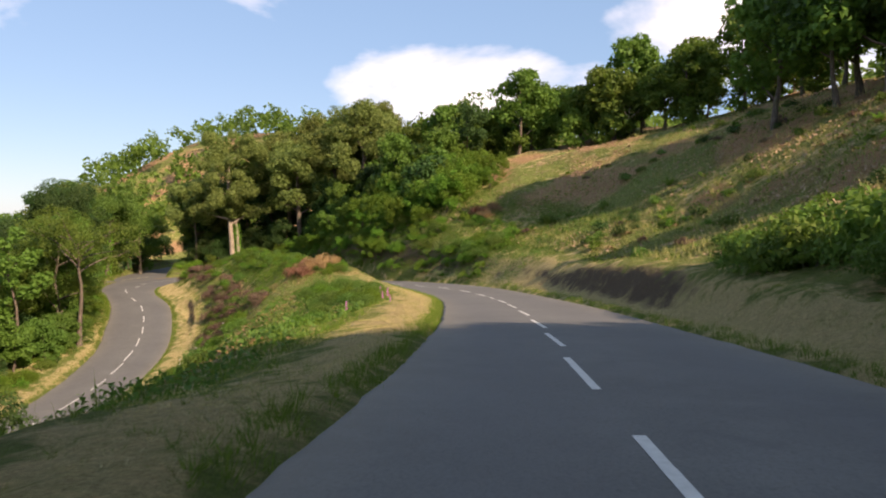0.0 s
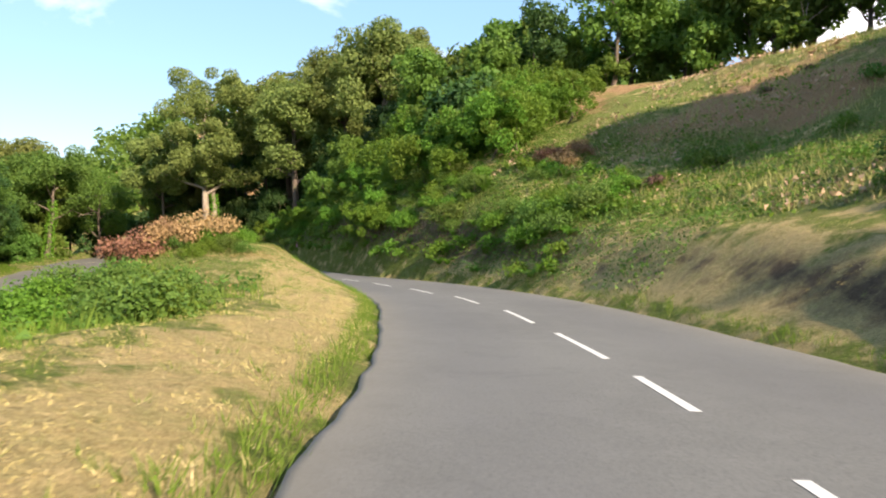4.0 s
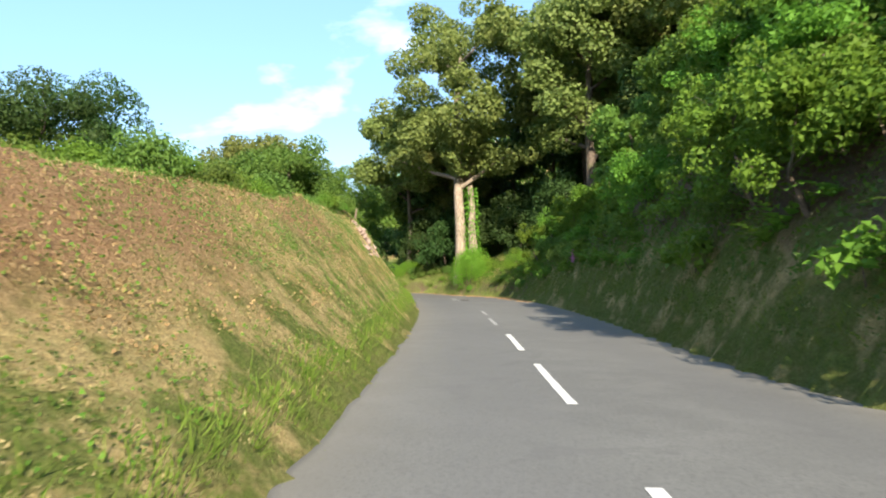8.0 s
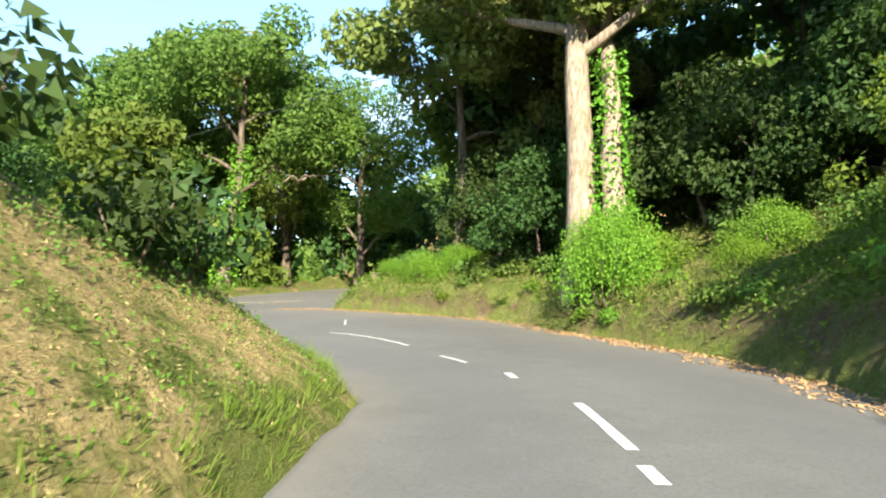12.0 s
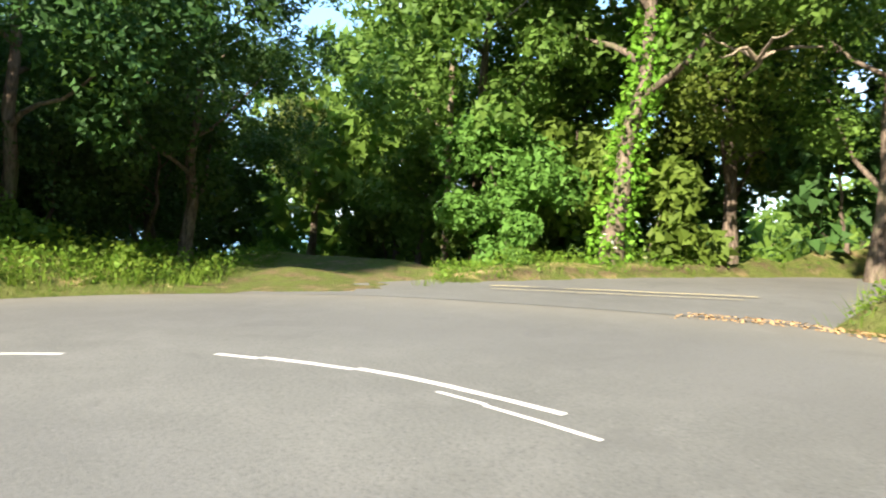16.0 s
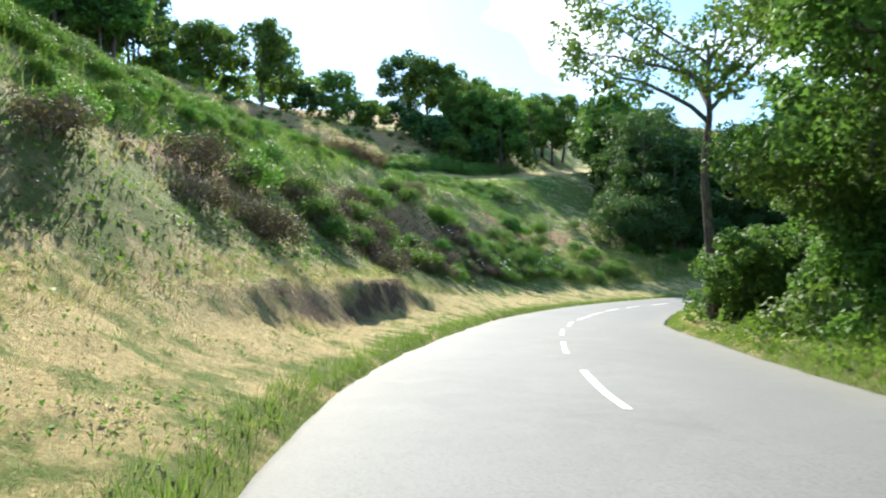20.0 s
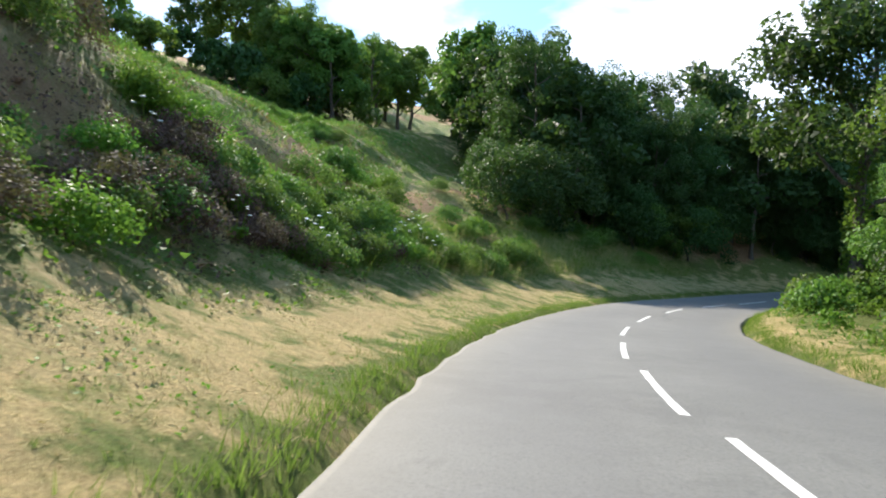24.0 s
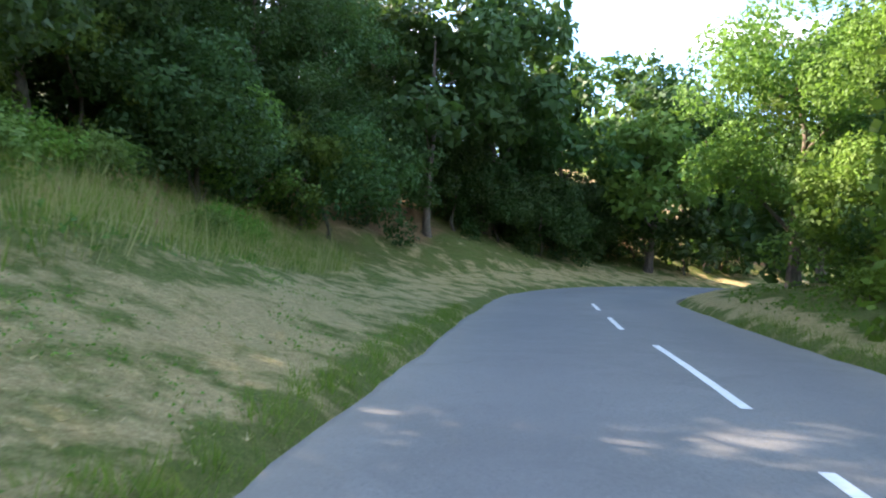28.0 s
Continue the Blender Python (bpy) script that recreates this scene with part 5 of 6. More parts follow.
HERBS = [("straw_litter", "bleached cut stalks and litter on the bank", LEAF_DULL, 70000, (60, 120), (0.5, 6.5), -1, 322, 0.045, 0.06, -0.15, 1.1),
         ("low_weeds", "small green weeds through the cut bank", LEAF_BRAMBLE, 90000, (62, 122), (0.2, 7.0), -1, 323, 0.036, 0.12, -0.2, 0.9),
         ("straw_litter", "bleached cut stalks and litter on the verge", LEAF_DULL, 40000, (150, 226), (0.4, 5.0), -1, 324, 0.055, 0.08, -0.1, 0.8),
         ("straw_litter", "golden cut hay on the verge", LEAF_HAY, 60000, (6, 62), (0.3, 4.2), -1, 325, 0.035, 0.05, -0.1, 1.0),
         ("straw_litter", "golden cut hay on the verge", LEAF_HAY, 30000, (4, 62), (0.3, 4.0), 1, 326, 0.04, 0.07, 0.0, 1.0),
         ("low_scrub", "low green scrub on the open hillside", LEAF_FERN, 30000, (-5, 76), (4, 40), 1, 301, 0.2, 0.4, 0.1, 5.0),
         ("dead_bracken_cover", "brown dead bracken on the open hillside", LEAF_STRAW, 34000, (10, 84), (5, 40), 1, 302, 0.2, 0.35, 0.1, 6.0),
         ("bank_cover", "green creeping plants on the steep bank", LEAF_BRAMBLE, 64000, (56, 126), (0.6, 13), 1, 303, 0.12, 0.45, -0.3, 3.0),
         ("bank_cover", "bright ferny growth on the steep bank", LEAF_FERN, 46000, (60, 126), (0.8, 13), 1, 304, 0.11, 0.5, 0.0, 2.5),
         ("low_weeds", "low green weeds on the mown bank", LEAF_FERN, 80000, (58, 124), (0.4, 8), -1, 305, 0.04, 0.12, -0.05, 1.1),
         ("bracken_litter", "reddish dead bracken litter on the bank", LEAF_BROWN, 50000, (64, 104), (1.0, 6.0), -1, 306, 0.04, 0.06, 0.05, 2.2),
         ("bank_cover", "weeds on the foot of the steep bank", LEAF_BRAMBLE, 60000, (62, 120), (0.2, 4.5), 1, 321, 0.065, 0.4, -0.15, 1.3),
         ("low_scrub", "leafy scrub between the two roads", LEAF_BRAMBLE, 20000, (10, 60), (3.6, 15), -1, 307, 0.15, 0.5, 0.0, 3.0),
         ("dead_bracken_cover", "brown bracken between the two roads", LEAF_BROWN, 12000, (14, 75), (4, 14), -1, 308, 0.15, 0.35, 0.3, 3.5),
         ("heath_cover", "purple-brown heath above the lower road", LEAF_HEATH, 60000, (148, 206), (3.8, 19), -1, 309, 0.09, 0.45, 0.0, 3.0),
         ("low_scrub", "green leafy scrub above the lower road", LEAF_BRAMBLE, 26000, (150, 236), (4.0, 18), -1, 310, 0.15, 0.5, 0.1, 3.2),
         ("low_weeds", "low green weeds on the mown verge", LEAF_FERN, 40000, (150, 232), (0.3, 5), -1, 311, 0.045, 0.08, 0.3, 1.6),
         ("verge_weeds", "tall green weeds along the outer verge", LEAF_FERN, 26000, (141, 178), (0.2, 4.5), 1, 312, 0.11, 0.55, -0.3, 1.6),
         ("verge_weeds", "green weeds along the lower verge", LEAF_FERN, 8000, (178, 240), (0.8, 3.5), 1, 313, 0.11, 0.35, 0.1, 1.6),
         ("wall_weeds", "leafy weeds over the wall and bank", LEAF_BRAMBLE, 15000, (118, 140), (0.5, 7), 1, 314, 0.11, 0.4, -0.4, 1.8),
         ("wall_weeds", "bright leafy weeds over the wall and bank", LEAF_LIME, 5500, (122, 140), (0.2, 5), 1, 316, 0.1, 0.45, 0.05, 1.4),
         ("knoll_cover", "mixed green growth on the knoll", LEAF_BRAMBLE, 60000, (84, 122), (1.6, 9), -1, 317, 0.05, 0.18, -0.05, 1.3),
         ("wall_weeds", "leafy weeds hanging over the low wall", LEAF_BRAMBLE, 4500, (117, 139), (0.12, 1.5), 1, 318, 0.07, 0.35, 0.0, 1.1),
         ("ledge_cover", "green tufts along the ledge", LEAF_FERN, 5000, (150, 200), (2.8, 5.5), -1, 319, 0.09, 0.2, -0.1, 1.3),
         ("crest_grass", "green growth on the knoll's crest", LEAF_FERN, 12000, (66, 100), (4.5, 9), -1, 320, 0.11, 0.3, -0.3, 1.5),
         ("ground_cover", "ivy and weeds on the verge by the side road", LEAF_FERN, 24000, (134, 147), (0.3, 15), 1, 315, 0.12, 0.45, -0.4, 2.0)]
for row in HERBS:
    herbs(*row)

green, straw = (lambda d, b, r: np.clip(1.1 - d, 0.05, 1) * (1 - 0.7 * r)), (lambda d, b, r: np.clip(d * 1.2 - 0.1, 0, 1) * (1 - 0.8 * r))
LOTS = [(-1, (4, 60), (0, 6.5), 26000), (-1, (60, 124), (0, 7.5), 40000), (1, (4, 62), (0, 9), 26000), (1, (62, 124), (0, 3.5), 12000),
        (-1, (150, 232), (0, 9), 44000), (1, (143, 232), (0, 3.2), 26000), (1, (122, 146), (0, 9), 16000)]
for k, (side, st_, out_, n_) in enumerate(LOTS):
    low = (1.0, 0.55, 1.0, 0.8, 0.7, 1.0, 1.0)[k]
    blades("green_grass", "green tufted grass on the verge", GRASS_GREEN, int(n_ * 1.3), st_, out_, side, 100 + k, 0.05 * low, 0.15 * low, 0.011, 1.1, want=green, tuft=8)
    blades("dry_grass", "straw-coloured mown grass on the verge", GRASS_DRY, int(n_ * 1.9), st_, out_, side, 120 + k, 0.025 * low, 0.085 * low, 0.010, 1.7, 1.3, straw, tuft=8)
    blades("mixed_grass", "half-dry grass on the bank", GRASS_MIX, int(n_ * (1.2 if k == 1 else 0.8)), st_, out_, side, 140 + k, 0.035 * low, 0.1 * low, 0.006 if k == 1 else 0.009, 1.2, 0.9, lambda d, b, r: 1 - 0.95 * np.clip(r, 0, 1), tuft=8)
for k, (side, st_, n_) in enumerate(((-1, (4, 124), 26000), (1, (4, 120), 16000), (-1, (148, 236), 22000), (1, (143, 236), 20000))):
    blades("green_grass", "lush green grass edging the tarmac", GRASS_GREEN, n_, st_, (-0.02, 0.55), side, 180 + k, 0.07, 0.24, 0.013, 0.7, 1.0, tuft=7)
blades("hill_grass", "rough grass on the open hillside", GRASS_MIX, 40000, (0, 75), (5, 38), 1, 162, 0.2, 0.6, 0.05, 0.6, 1.2)
blades("hill_grass", "rough grass between the roads", GRASS_GREEN, 14000, (4, 60), (3, 13), -1, 163, 0.15, 0.45, 0.03, 0.6, 1.0)
blades("hill_grass", "rough grass on the knoll", GRASS_GREEN, 9000, (60, 118), (6, 12), -1, 167, 0.12, 0.4, 0.025, 0.6, 1.0)
blades("cut_straw", "loose cut straw lying on the bank", GRASS_DRY, 60000, (58, 122), (0, 6.5), -1, 168, 0.015, 0.045, 0.008, 1.1, 0.9, lambda d, b, r: 1 - 0.95 * np.clip(r, 0, 1))
blades("cut_straw", "loose cut straw lying on the bank", GRASS_DRY, 50000, (150, 225), (0.3, 5.5), -1, 169, 0.015, 0.05, 0.009, 1.3, 1.0, lambda d, b, r: 1 - 0.95 * np.clip(r, 0, 1))
blades("green_grass", "lush grass overhanging the cut face", GRASS_MIX, 5000, (160, 188), (2.7, 3.5), -1, 170, 0.1, 0.28, 0.014, 0.9, 1.0)
blades("hill_grass", "rough grass above the lower road", GRASS_MIX, 26000, (150, 232), (5, 20), -1, 164, 0.12, 0.42, 0.03, 0.6, 1.0)

blades("tall_grass", "tall weedy grass on the outer verge", GRASS_GREEN, 12000, (138, 168), (0.1, 4.0), 1, 171, 0.15, 0.5, 0.018, 0.5, 1.0)
blades("tall_grass", "lush green grass beside the side road", GRASS_GREEN, 12000, (134, 146), (0.3, 12), 1, 172, 0.15, 0.45, 0.022, 0.5, 1.0)
blades("crest_grass", "long green grass on the knoll's crest", GRASS_GREEN, 14000, (66, 120), (4.2, 8.5), -1, 173, 0.2, 0.5, 0.016, 0.6, 1.0)

# ---- smaller things ----


def stone_mesh(seed, lx, ly, lz):
    """One rough stone."""
    g = random.Random(seed)
    bm = bmesh.new()
    bmesh.ops.create_cube(bm, size=1.0)
    bmesh.ops.bevel(bm, geom=bm.edges[:], offset=0.16, segments=1, affect="EDGES")
    for v in bm.verts:
        v.co = Vector((v.co.x * lx, v.co.y * ly, v.co.z * lz)) * (1 + g.uniform(-0.12, 0.12))
    me = bpy.data.meshes.new("stone")
    bm.to_mesh(me)
    bm.free()
    me.materials.append(ROCK)
    return me


STONES = [stone_mesh(k, random.Random(k).uniform(0.34, 0.62), 0.34, random.Random(k + 9).uniform(0.2, 0.3)) for k in range(8)]


def retaining_wall():
    """Rough low stone wall holding the bank at the bend."""
    root = tagged(new("retaining_wall"), "low rough stone retaining wall overgrown with weeds", "wall", kind="structure")
    g = random.Random(8)
    for course in range(3):
        s = 118.5 + g.random()
        while s < 133.0:
            p, t, r = at_road(s, float(half_right(s)) + 0.6 + course * 0.22 + g.uniform(-0.1, 0.12))
            k = g.uniform(0.55, 1.0)
            ob = new("stone", g.choice(STONES))
            ob.parent = root
            ob.matrix_basis = pose(p[0], p[1], p[2] + 0.02 + course * 0.2 + g.uniform(-0.05, 0.05), g.uniform(-14, 14), g.uniform(-14, 14),
                                   math.degrees(math.atan2(t[1], t[0])) + g.uniform(-18, 18)) @ Matrix.Diagonal((k, k, k, 1))
            s += g.choice((0.34, 0.5, 0.8, 1.6)) * g.uniform(0.9, 1.25)

    # tumbled end of the wall by the side road
    for k in range(12):
        x, y = -49.9 + g.uniform(-0.5, 1.0), 124.9 + g.uniform(-0.5, 0.4)
        ob = new("stone", g.choice(STONES))
        ob.parent = root
        c = g.uniform(0.45, 0.8)
        ob.matrix_basis = pose(x, y, ground_z(x, y) + g.uniform(-0.02, 0.1), g.uniform(-14, 14), g.uniform(-14, 14), g.uniform(0, 180)) @ Matrix.Diagonal((c, c, c, 1))


plant_many([NETTLE, BRAMBLE, FERN], bank_spots(20, 119, 138, 0.3, 1.6, 1, 72), "weeds growing over the wall", 0.35, 0.7, 0.02, 57, 8, 0.15)
retaining_wall()


def rock_face(s0, s1, e0, courses, seed):
    """Broken bare rock laid open in a steep bank."""
    root = tagged(new("rock_outcrop"), "bare pinkish broken rock face in the bank", "rock")
    g = random.Random(seed)
    me = [m.copy() for m in STONES]
    for m in me:
        m.materials.clear()
        m.materials.append(ROCK_PALE)
    p0, _, r0 = at_road(s0, -(float(half_left(s0)) + e0))
    root.matrix_basis = pose(p0[0], p0[1], ground_z(p0[0], p0[1]))
    z0 = root.matrix_basis.translation.z
    for c in range(courses):
        s = s0 + 0.2 * c + g.uniform(0, 0.4)
        while s < s1 - 0.25 * c:
            e = e0 + 0.075 * c + g.uniform(-0.05, 0.06)
            p, t, r = at_road(s, -(float(half_left(s)) + e))
            ob = new("stone", g.choice(me))
            ob.parent = root
            k = g.uniform(0.25, 0.7)
            ob.matrix_basis = pose(p[0] - p0[0], p[1] - p0[1], ground_z(p[0], p[1]) - z0 + g.uniform(-0.17, -0.03), g.uniform(-45, 45), g.uniform(-40, 40),
                                   math.degrees(math.atan2(t[1], t[0])) + g.uniform(-60, 60)) @ Matrix.Diagonal((k * g.uniform(0.7, 1.3), k, k * g.uniform(0.4, 1.0), 1))
            s += g.uniform(0.18, 0.45)


rock_face(98.9, 104.6, 1.72, 13, 3)


def strip_on_road(name, pts, width, material, lift=0.004):
    """A thin line lying on the tarmac through (station, offset) points."""
    vs, fs = [], []
    g = random.Random(len(pts))
    for s, off in pts:
        p, t, r = at_road(s, off)
        w = width * g.uniform(0.5, 1.2)
        vs += [(p[0] - r[0] * w - t[0] * w, p[1] - r[1] * w - t[1] * w, p[2] + lift), (p[0] + r[0] * w + t[0] * w, p[1] + r[1] * w + t[1] * w, p[2] + lift)]
    for j in range(len(pts) - 1):
        fs.append((2 * j, 2 * j + 1, 2 * j + 3, 2 * j + 2))
    return mesh_object(name, vs, fs, material, parent=road)


TAR = plain_material("dark_sealed_tar", (0.05, 0.05, 0.05), (0.10, 0.098, 0.095), 12, 0.7, 0.3)
TAR_FADED = plain_material("faded_tar", (0.10, 0.098, 0.095), (0.15, 0.147, 0.14), 8, 0.8, 0.3)
g = random.Random(21)
tagged(strip_on_road("crack", [(208.6 + 0.35 * k, 0.35 + 0.16 * math.sin(k * 0.8) + g.uniform(-0.16, 0.16) - 0.045 * k) for k in range(30)], 0.03, TAR), "dark crack in the asphalt")
tagged(strip_on_road("crack", [(211.4 - 0.12 * k, -0.4 - 0.16 * k + g.uniform(-0.06, 0.06)) for k in range(10)], 0.025, TAR), "dark crack in the asphalt")
tagged(strip_on_road("seam", [(106 + 0.8 * k, -1.75 + 0.9 * (k / 22) ** 2 + 0.03 * math.sin(k)) for k in range(24)], 0.022, TAR_FADED), "dark tar seam along the lane")
# faded give-way line of the side road and a short mark at its mouth
def floor_line(a, b, width, material, name):
    a, b = np.array(a, float), np.array(b, float)
    d = (b - a) / np.linalg.norm(b - a)
    nrm = np.array([-d[1], d[0]]) * width / 2
    vs, fs = [], []
    for k in range(9):
        q = a + (b - a) * k / 8
        for sg in (-1, 1):
            c = q + nrm * sg
            vs.append((c[0], c[1], float(road_z(c[0], c[1])[0]) + 0.012))
    for k in range(8):
        fs.append((2 * k, 2 * k + 1, 2 * k + 3, 2 * k + 2))
    return mesh_object(name, vs, fs, material, parent=side_road)


floor_line((-56.5, 119.1), (-54.15, 124.8), 0.14, PAINT_OLD, "give_way_line")
floor_line((-55.7, 118.9), (-53.6, 124.0), 0.07, PAINT_OLD, "give_way_line")
floor_line((-44.4, 118.8), (-45.8, 120.1), 0.06, PAINT, "short_mark")


def drain_cover(s, off):
    """Iron gully grate let into the tarmac."""
    p, t, r = at_road(s, off)
    root = tagged(new("drain_cover"), "dark iron drain grate in the asphalt", "drain cover")
    root.matrix_basis = pose(p[0], p[1], p[2] + 0.004, 0, 0, math.degrees(math.atan2(t[1], t[0]))) @ Matrix.Diagonal((0.7, 0.7, 1, 1))
    for k in range(4):
        bm = bmesh.new()
        bmesh.ops.create_cube(bm, size=1.0)
        a = 0.9 if k < 2 else 0.06
        b = 0.06 if k < 2 else 0.62
        bmesh.ops.transform(bm, verts=bm.verts, matrix=Matrix.LocRotScale(((0, 0.31 * (1 - 2 * k), 0) if k < 2 else (0.43 * (5 - 2 * k), 0, 0)), None, (a, b, 0.03)))
        part("frame_bar", bm, IRON, root)
    for k in range(8):
        bm = bmesh.new()
        bmesh.ops.create_cube(bm, size=1.0)
        bmesh.ops.transform(bm, verts=bm.verts, matrix=Matrix.LocRotScale((-0.36 + 0.103 * k, 0, -0.002), None, (0.07, 0.58, 0.024)))
        part("grate_bar", bm, IRON, root)


drain_cover(115.4, -0.25)


def foxglove(seed):
    g = np.random.default_rng(seed)
    root = new("foxglove")
    h = 1.0
    sp = curve_points((0, 0, -0.05), (0.03, 0.02, 1), h, g, 5, 0.08)
    mesh_object("stem", *tube(sp, np.linspace(0.012, 0.005, 6), 5), GRASS_GREEN, True, parent=root)
    v, f = leaf_cloud(g, [(0, 0, 0.42 + 0.075 * k) for k in range(8)], [0.085 - 0.006 * k for k in range(8)], 14, 0.08, squash=0.6)
    mesh_object("flower_spike", v, f, FLOWER, parent=root)
    v, f = leaf_cloud(g, [(0.1 * math.cos(k), 0.1 * math.sin(k), 0.1) for k in range(6)], [0.1] * 6, 3, 0.2)
    mesh_object("leaf_rosette", v, f, LEAF_FERN, parent=root)
    return tagged(root, "pink foxglove in flower on the verge", "flower", "foxgloves on the verge")


FOX = template(foxglove(5))
for x, y, k in ((-2.9, 35.4, 1.0), (-3.1, 34.6, 0.8), (-3.6, 38.9, 0.85), (-4.6, 32.2, 1.0), (-2.6, 33.1, 0.7)):
    put(FOX, x, y, k * 0.75, 90 * k, 0.02)


put(FOX, -19.3, 102.4, 1.1, 40, 0.02, 1.0, "pink foxglove in flower on the steep bank")


def ragwort(seed):
    """Upright leafy stem with a flat yellow flower head."""
    g = np.random.default_rng(seed)
    root = new("ragwort")
    sp = curve_points((0, 0, -0.05), (0.04, 0.02, 1), 0.8, g, 5, 0.08)
    mesh_object("stem", *tube(sp, np.linspace(0.01, 0.005, 6), 5), GRASS_GREEN, True, parent=root)
    v, f = leaf_cloud(g, [(0.07 * math.cos(k * 1.3), 0.07 * math.sin(k * 1.3), 0.76) for k in range(5)], [0.06] * 5, 12, 0.04, squash=0.3, up=2.0)
    mesh_object("flower_head", v, f, FLOWER_YELLOW, parent=root)
    v, f = leaf_cloud(g, [(0, 0, 0.12 + 0.1 * k) for k in range(5)], [0.12 - 0.012 * k for k in range(5)], 10, 0.1)
    mesh_object("leaf_whorl", v, f, LEAF_FERN, parent=root)
    return tagged(root, "yellow-flowered ragwort among the verge weeds", "flower", "ragwort on the verge")


RAG = template(ragwort(9))
for x, y, k in ((-54.1, 103.8, 1.0), (-53.7, 104.7, 0.8), (-56.1, 105.0, 0.9)):
    put(RAG, x, y, k, 100 * k, 0.02)


def stake(x, y, height, lean):
    """Weathered round stake driven into the ground, its top split and chamfered."""
    z = ground_z(x, y)
    rings = [(-0.3, 0.045), (height * 0.4, 0.043), (height * 0.75, 0.04), (height - 0.03, 0.038), (height, 0.024)]
    v, f = tube([(lean * h, 0.3 * lean * h + 0.01 * math.sin(4 * h), h) for h, _ in rings], [r for _, r in rings], 8)
    ob = mesh_object("wooden_stake", v, f, WOOD, True)
    ob.matrix_basis = pose(x, y, z)
    tagged(ob, "weathered wooden stake leaning in rough growth", "stake")


stake(-25.9, 94.6, 0.5, 0.15)


def umbel(seed):
    g = np.random.default_rng(seed)
    root = new("cow_parsley")
    for k in range(5):
        a = k * 1.3
        sp = curve_points((0, 0, -0.05), (0.25 * math.cos(a), 0.25 * math.sin(a), 1), 0.9 + 0.12 * k, g, 4, 0.1)
        mesh_object("stem", *tube(sp, np.linspace(0.012, 0.006, 5), 4), GRASS_GREEN, parent=root)
        bm = bmesh.new()
        bmesh.ops.create_icosphere(bm, subdivisions=2, radius=0.065)
        for q in bm.verts:
            q.co = Vector((q.co.x * g.uniform(0.75, 1.25), q.co.y * g.uniform(0.75, 1.25), max(q.co.z, -0.02) * 0.35)) + Vector(sp[-1])
        part("flower_head", bm, FLOWER_WHITE, root)
    v, f = leaf_cloud(g, [(0.2 * math.cos(k), 0.2 * math.sin(k), 0.3) for k in range(6)], [0.2] * 6, 12, 0.16)
    mesh_object("leaf_rosette", v, f, LEAF_FERN, parent=root)
    return tagged(root, "tall white-flowered cow parsley on the bank", "flower", "cow parsley on the bank")


UMB = template(umbel(6))
plant_many([UMB], bank_spots(12, 196, 216, 4.5, 8, -1, 71), "cow parsley on the bank", 0.7, 1.0, 0.02, 50, 6)
plant_many([UMB], [(-59.6, 125.4), (-59.9, 126.6), (-60.4, 124.2)], "cow parsley by the side road", 0.6, 0.8, 0.02, 51, 6)
plant_many([RUST], [(4.8, 78.2), (5.9, 79.2), (4.0, 79.4)], "heap of dead bracken on the hillside", 0.9, 1.2, 0.05, 52, 15)
plant_many([RUST], [(-11.7, 61.3), (-12.9, 60.9), (-10.8, 62.2), (-12.2, 62.4)], "rusty bush between the roads", 0.9, 1.15, 0.05, 53, 10)
blades("tall_grass", "tall seeding grass on the bank", GRASS_MIX, 7000, (208, 240), (4.0, 8.0), -1, 165, 0.35, 0.95, 0.016, 0.35, 1.0, tuft=7)
blades("tall_grass", "tall green grass on the bank", GRASS_GREEN, 12000, (200, 240), (4.2, 10.0), -1, 175, 0.3, 0.8, 0.02, 0.4, 1.0, tuft=7)
blades("tall_grass", "tall seeding grass on the knoll", GRASS_MIX, 1200, (126, 137), (0.6, 3.0), 1, 166, 0.25, 0.6, 0.010, 0.4, 1.0)


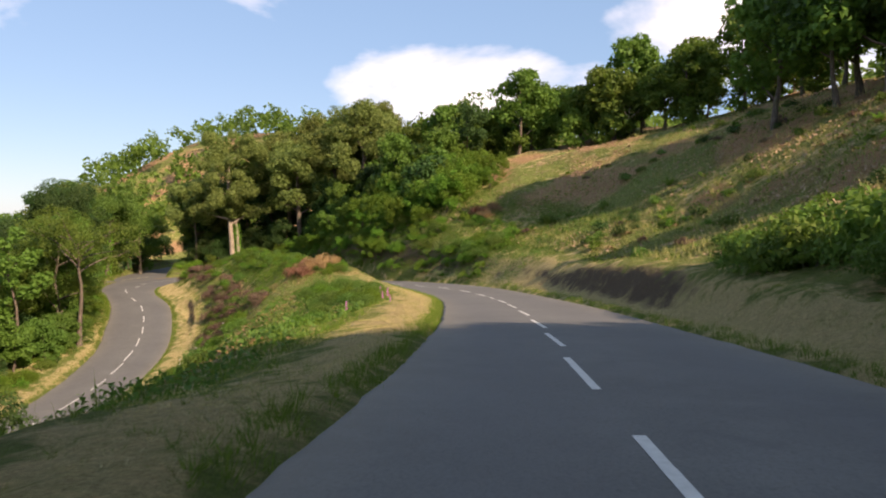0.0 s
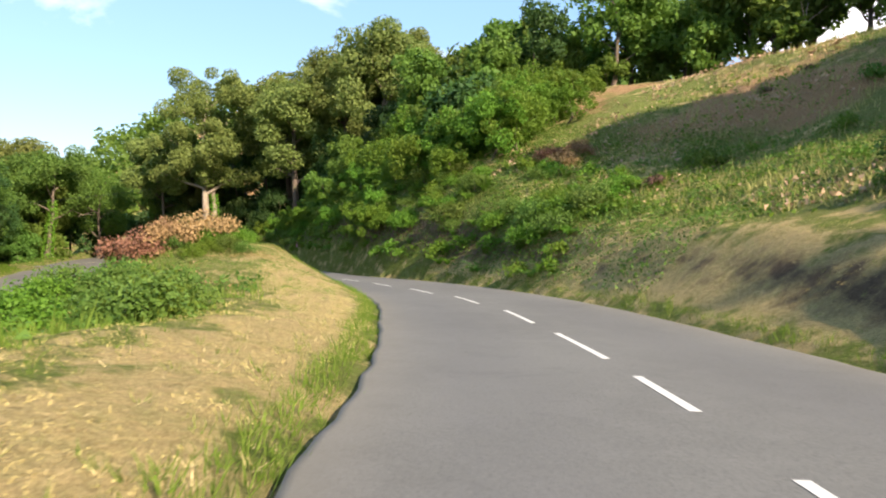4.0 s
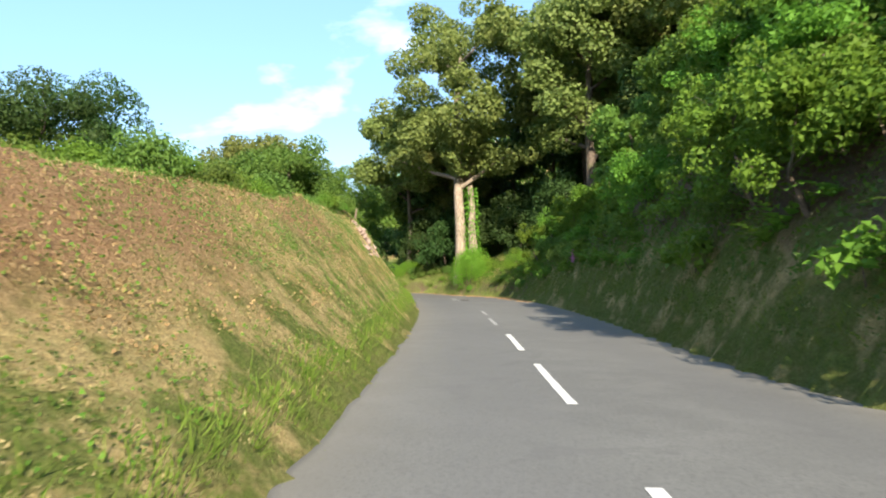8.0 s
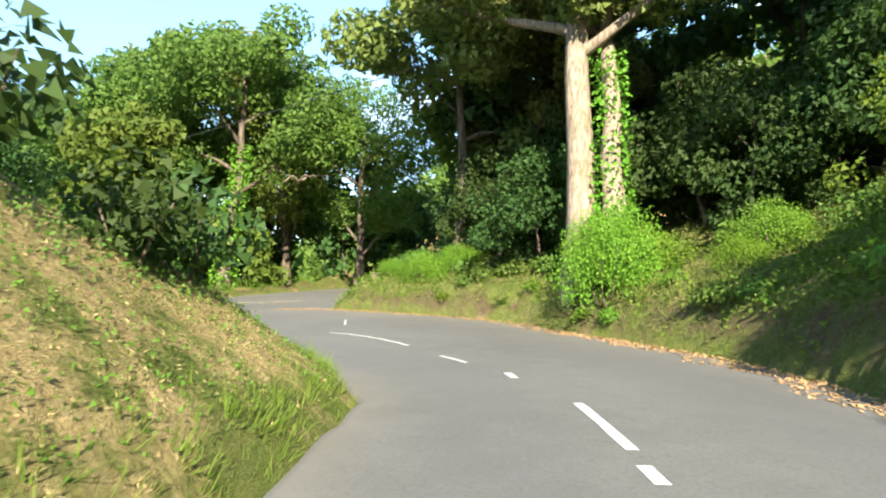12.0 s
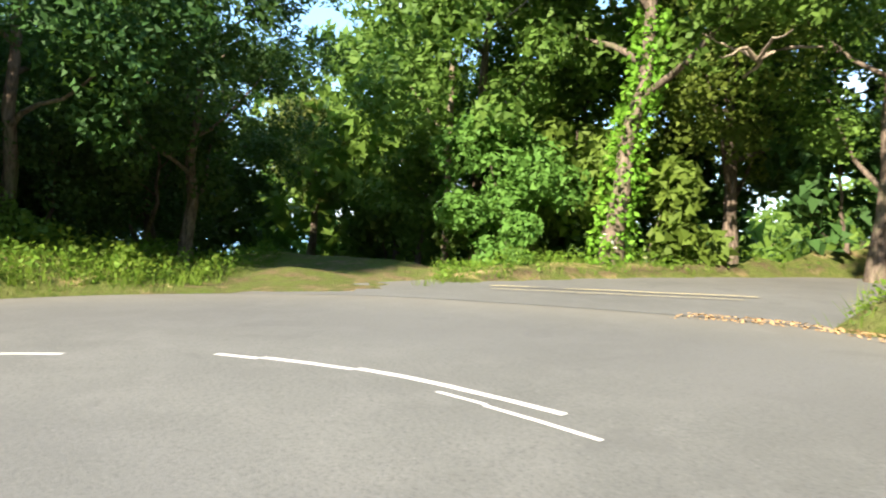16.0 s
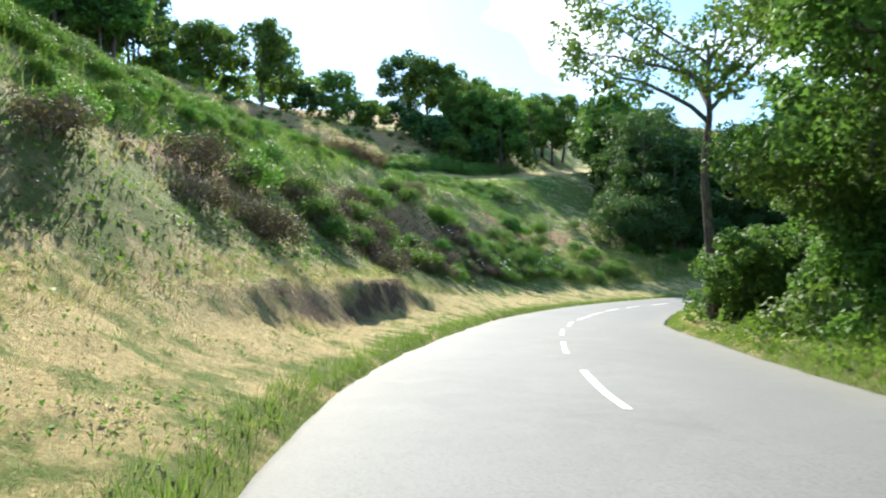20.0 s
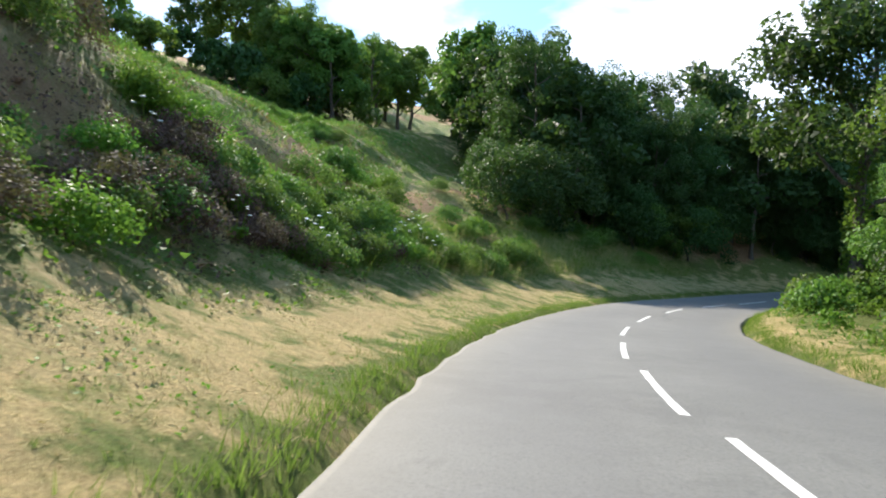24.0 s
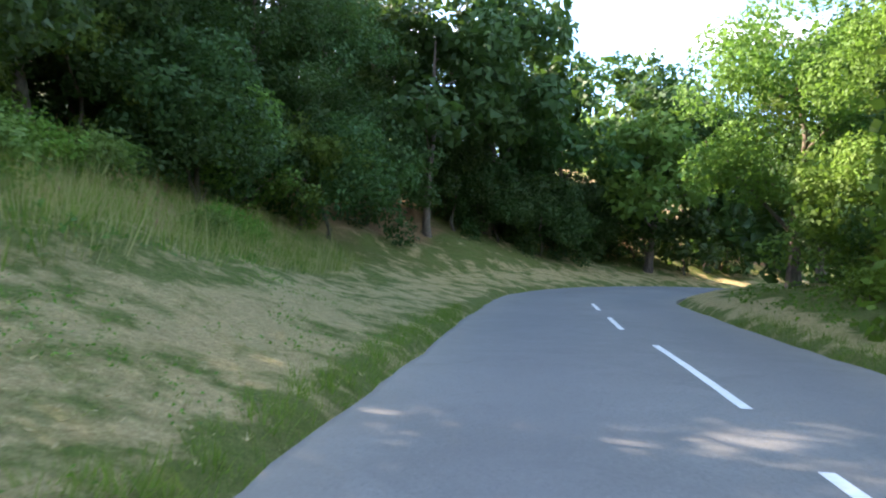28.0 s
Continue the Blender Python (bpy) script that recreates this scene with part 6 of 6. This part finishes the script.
def litter():
    """Dry leaves drifted along the foot of the wall, past counting."""
    rng = np.random.default_rng(31)
    n = 7000
    s = 112 + 26 * rng.random(n)
    off = half_right(s) + 0.15 - (0.9 + 0.5 * lumps(s, s * 0.4, 1.3, 2.0)) * rng.random(n) ** 1.6
    c = np.column_stack([*beside(s, off), np.interp(s, ARC, LINE[:, 2]) - 0.048 + 0.025])
    v, f = leaf_cloud(rng, c, np.full(n, 0.02), 1, 0.07, squash=0.5, up=3.0)
    tagged(mesh_object("leaf_litter", v, f, DEBRIS), "dry orange-brown leaves along the road edge", "leaves", kind="stuff")


litter()


def utility_line():
    """Wooden pole and the cable that crosses above the bend."""
    root = tagged(new("utility_pole"), "weathered wooden pole wrapped in ivy", "pole")
    x, y = -66.0, 120.2
    z = ground_z(x, y)
    root.matrix_basis = pose(x, y, z)
    top = -1.2 - z
    mesh_object("shaft", *tube([(0, 0, -0.4), (0, 0, top * 0.5), (0.03, 0, top + 0.3)], [0.15, 0.13, 0.11], 10), WOOD, True, parent=root)
    rng = np.random.default_rng(3)
    c = [(0.12 * math.cos(k * 2.4), 0.12 * math.sin(k * 2.4), top * (k / 60) ** 1.1) for k in range(60)]
    v, f = leaf_cloud(rng, c, [0.22] * 60, 9, 0.15)
    mesh_object("ivy", v, f, LEAF_LIME, parent=root)
    a, b = np.array([x, y, -1.2]), np.array([-14.0, 128.0, 6.8])
    u = np.linspace(0, 1, 40)[:, None]
    pts = a + (b - a) * u - np.array([0, 0, 1.0]) * (4 * 0.5 * u * (1 - u))
    ob = mesh_object("overhead_cable", *tube(pts, np.full(40, 0.018), 5), CABLE, True)
    tagged(ob, "thin black cable sagging above the bend", "cable")


utility_line()


def dead_branches(x, y, z, seed):
    """Bare bleached branches sticking out of a crown."""
    rng = np.random.default_rng(seed)
    root = tagged(new("bare_branch"), "bleached bare branch poking out of the crown", "branch")
    root.matrix_basis = pose(x, y, z)
    for k in range(5):
        sp = curve_points((0, 0, 0), (math.cos(k * 1.1 + 4.0), math.sin(k * 1.1 + 4.0) * 0.8, 0.35), 1.8 + 0.4 * k, rng, 7, 0.55, 0.05)
        mesh_object("twig", *tube(sp, np.linspace(0.07, 0.015, 8), 5), BARK_PALE, True, parent=root)


dead_branches(-57.9, 127.2, -2.2, 4)
dead_branches(25.6, 96.0, 15.0, 6)

# the first of each kind was only the pattern for the copies
for ob in TEMPLATES:
    for o in (*ob.children_recursive, ob):
        bpy.data.objects.remove(o)
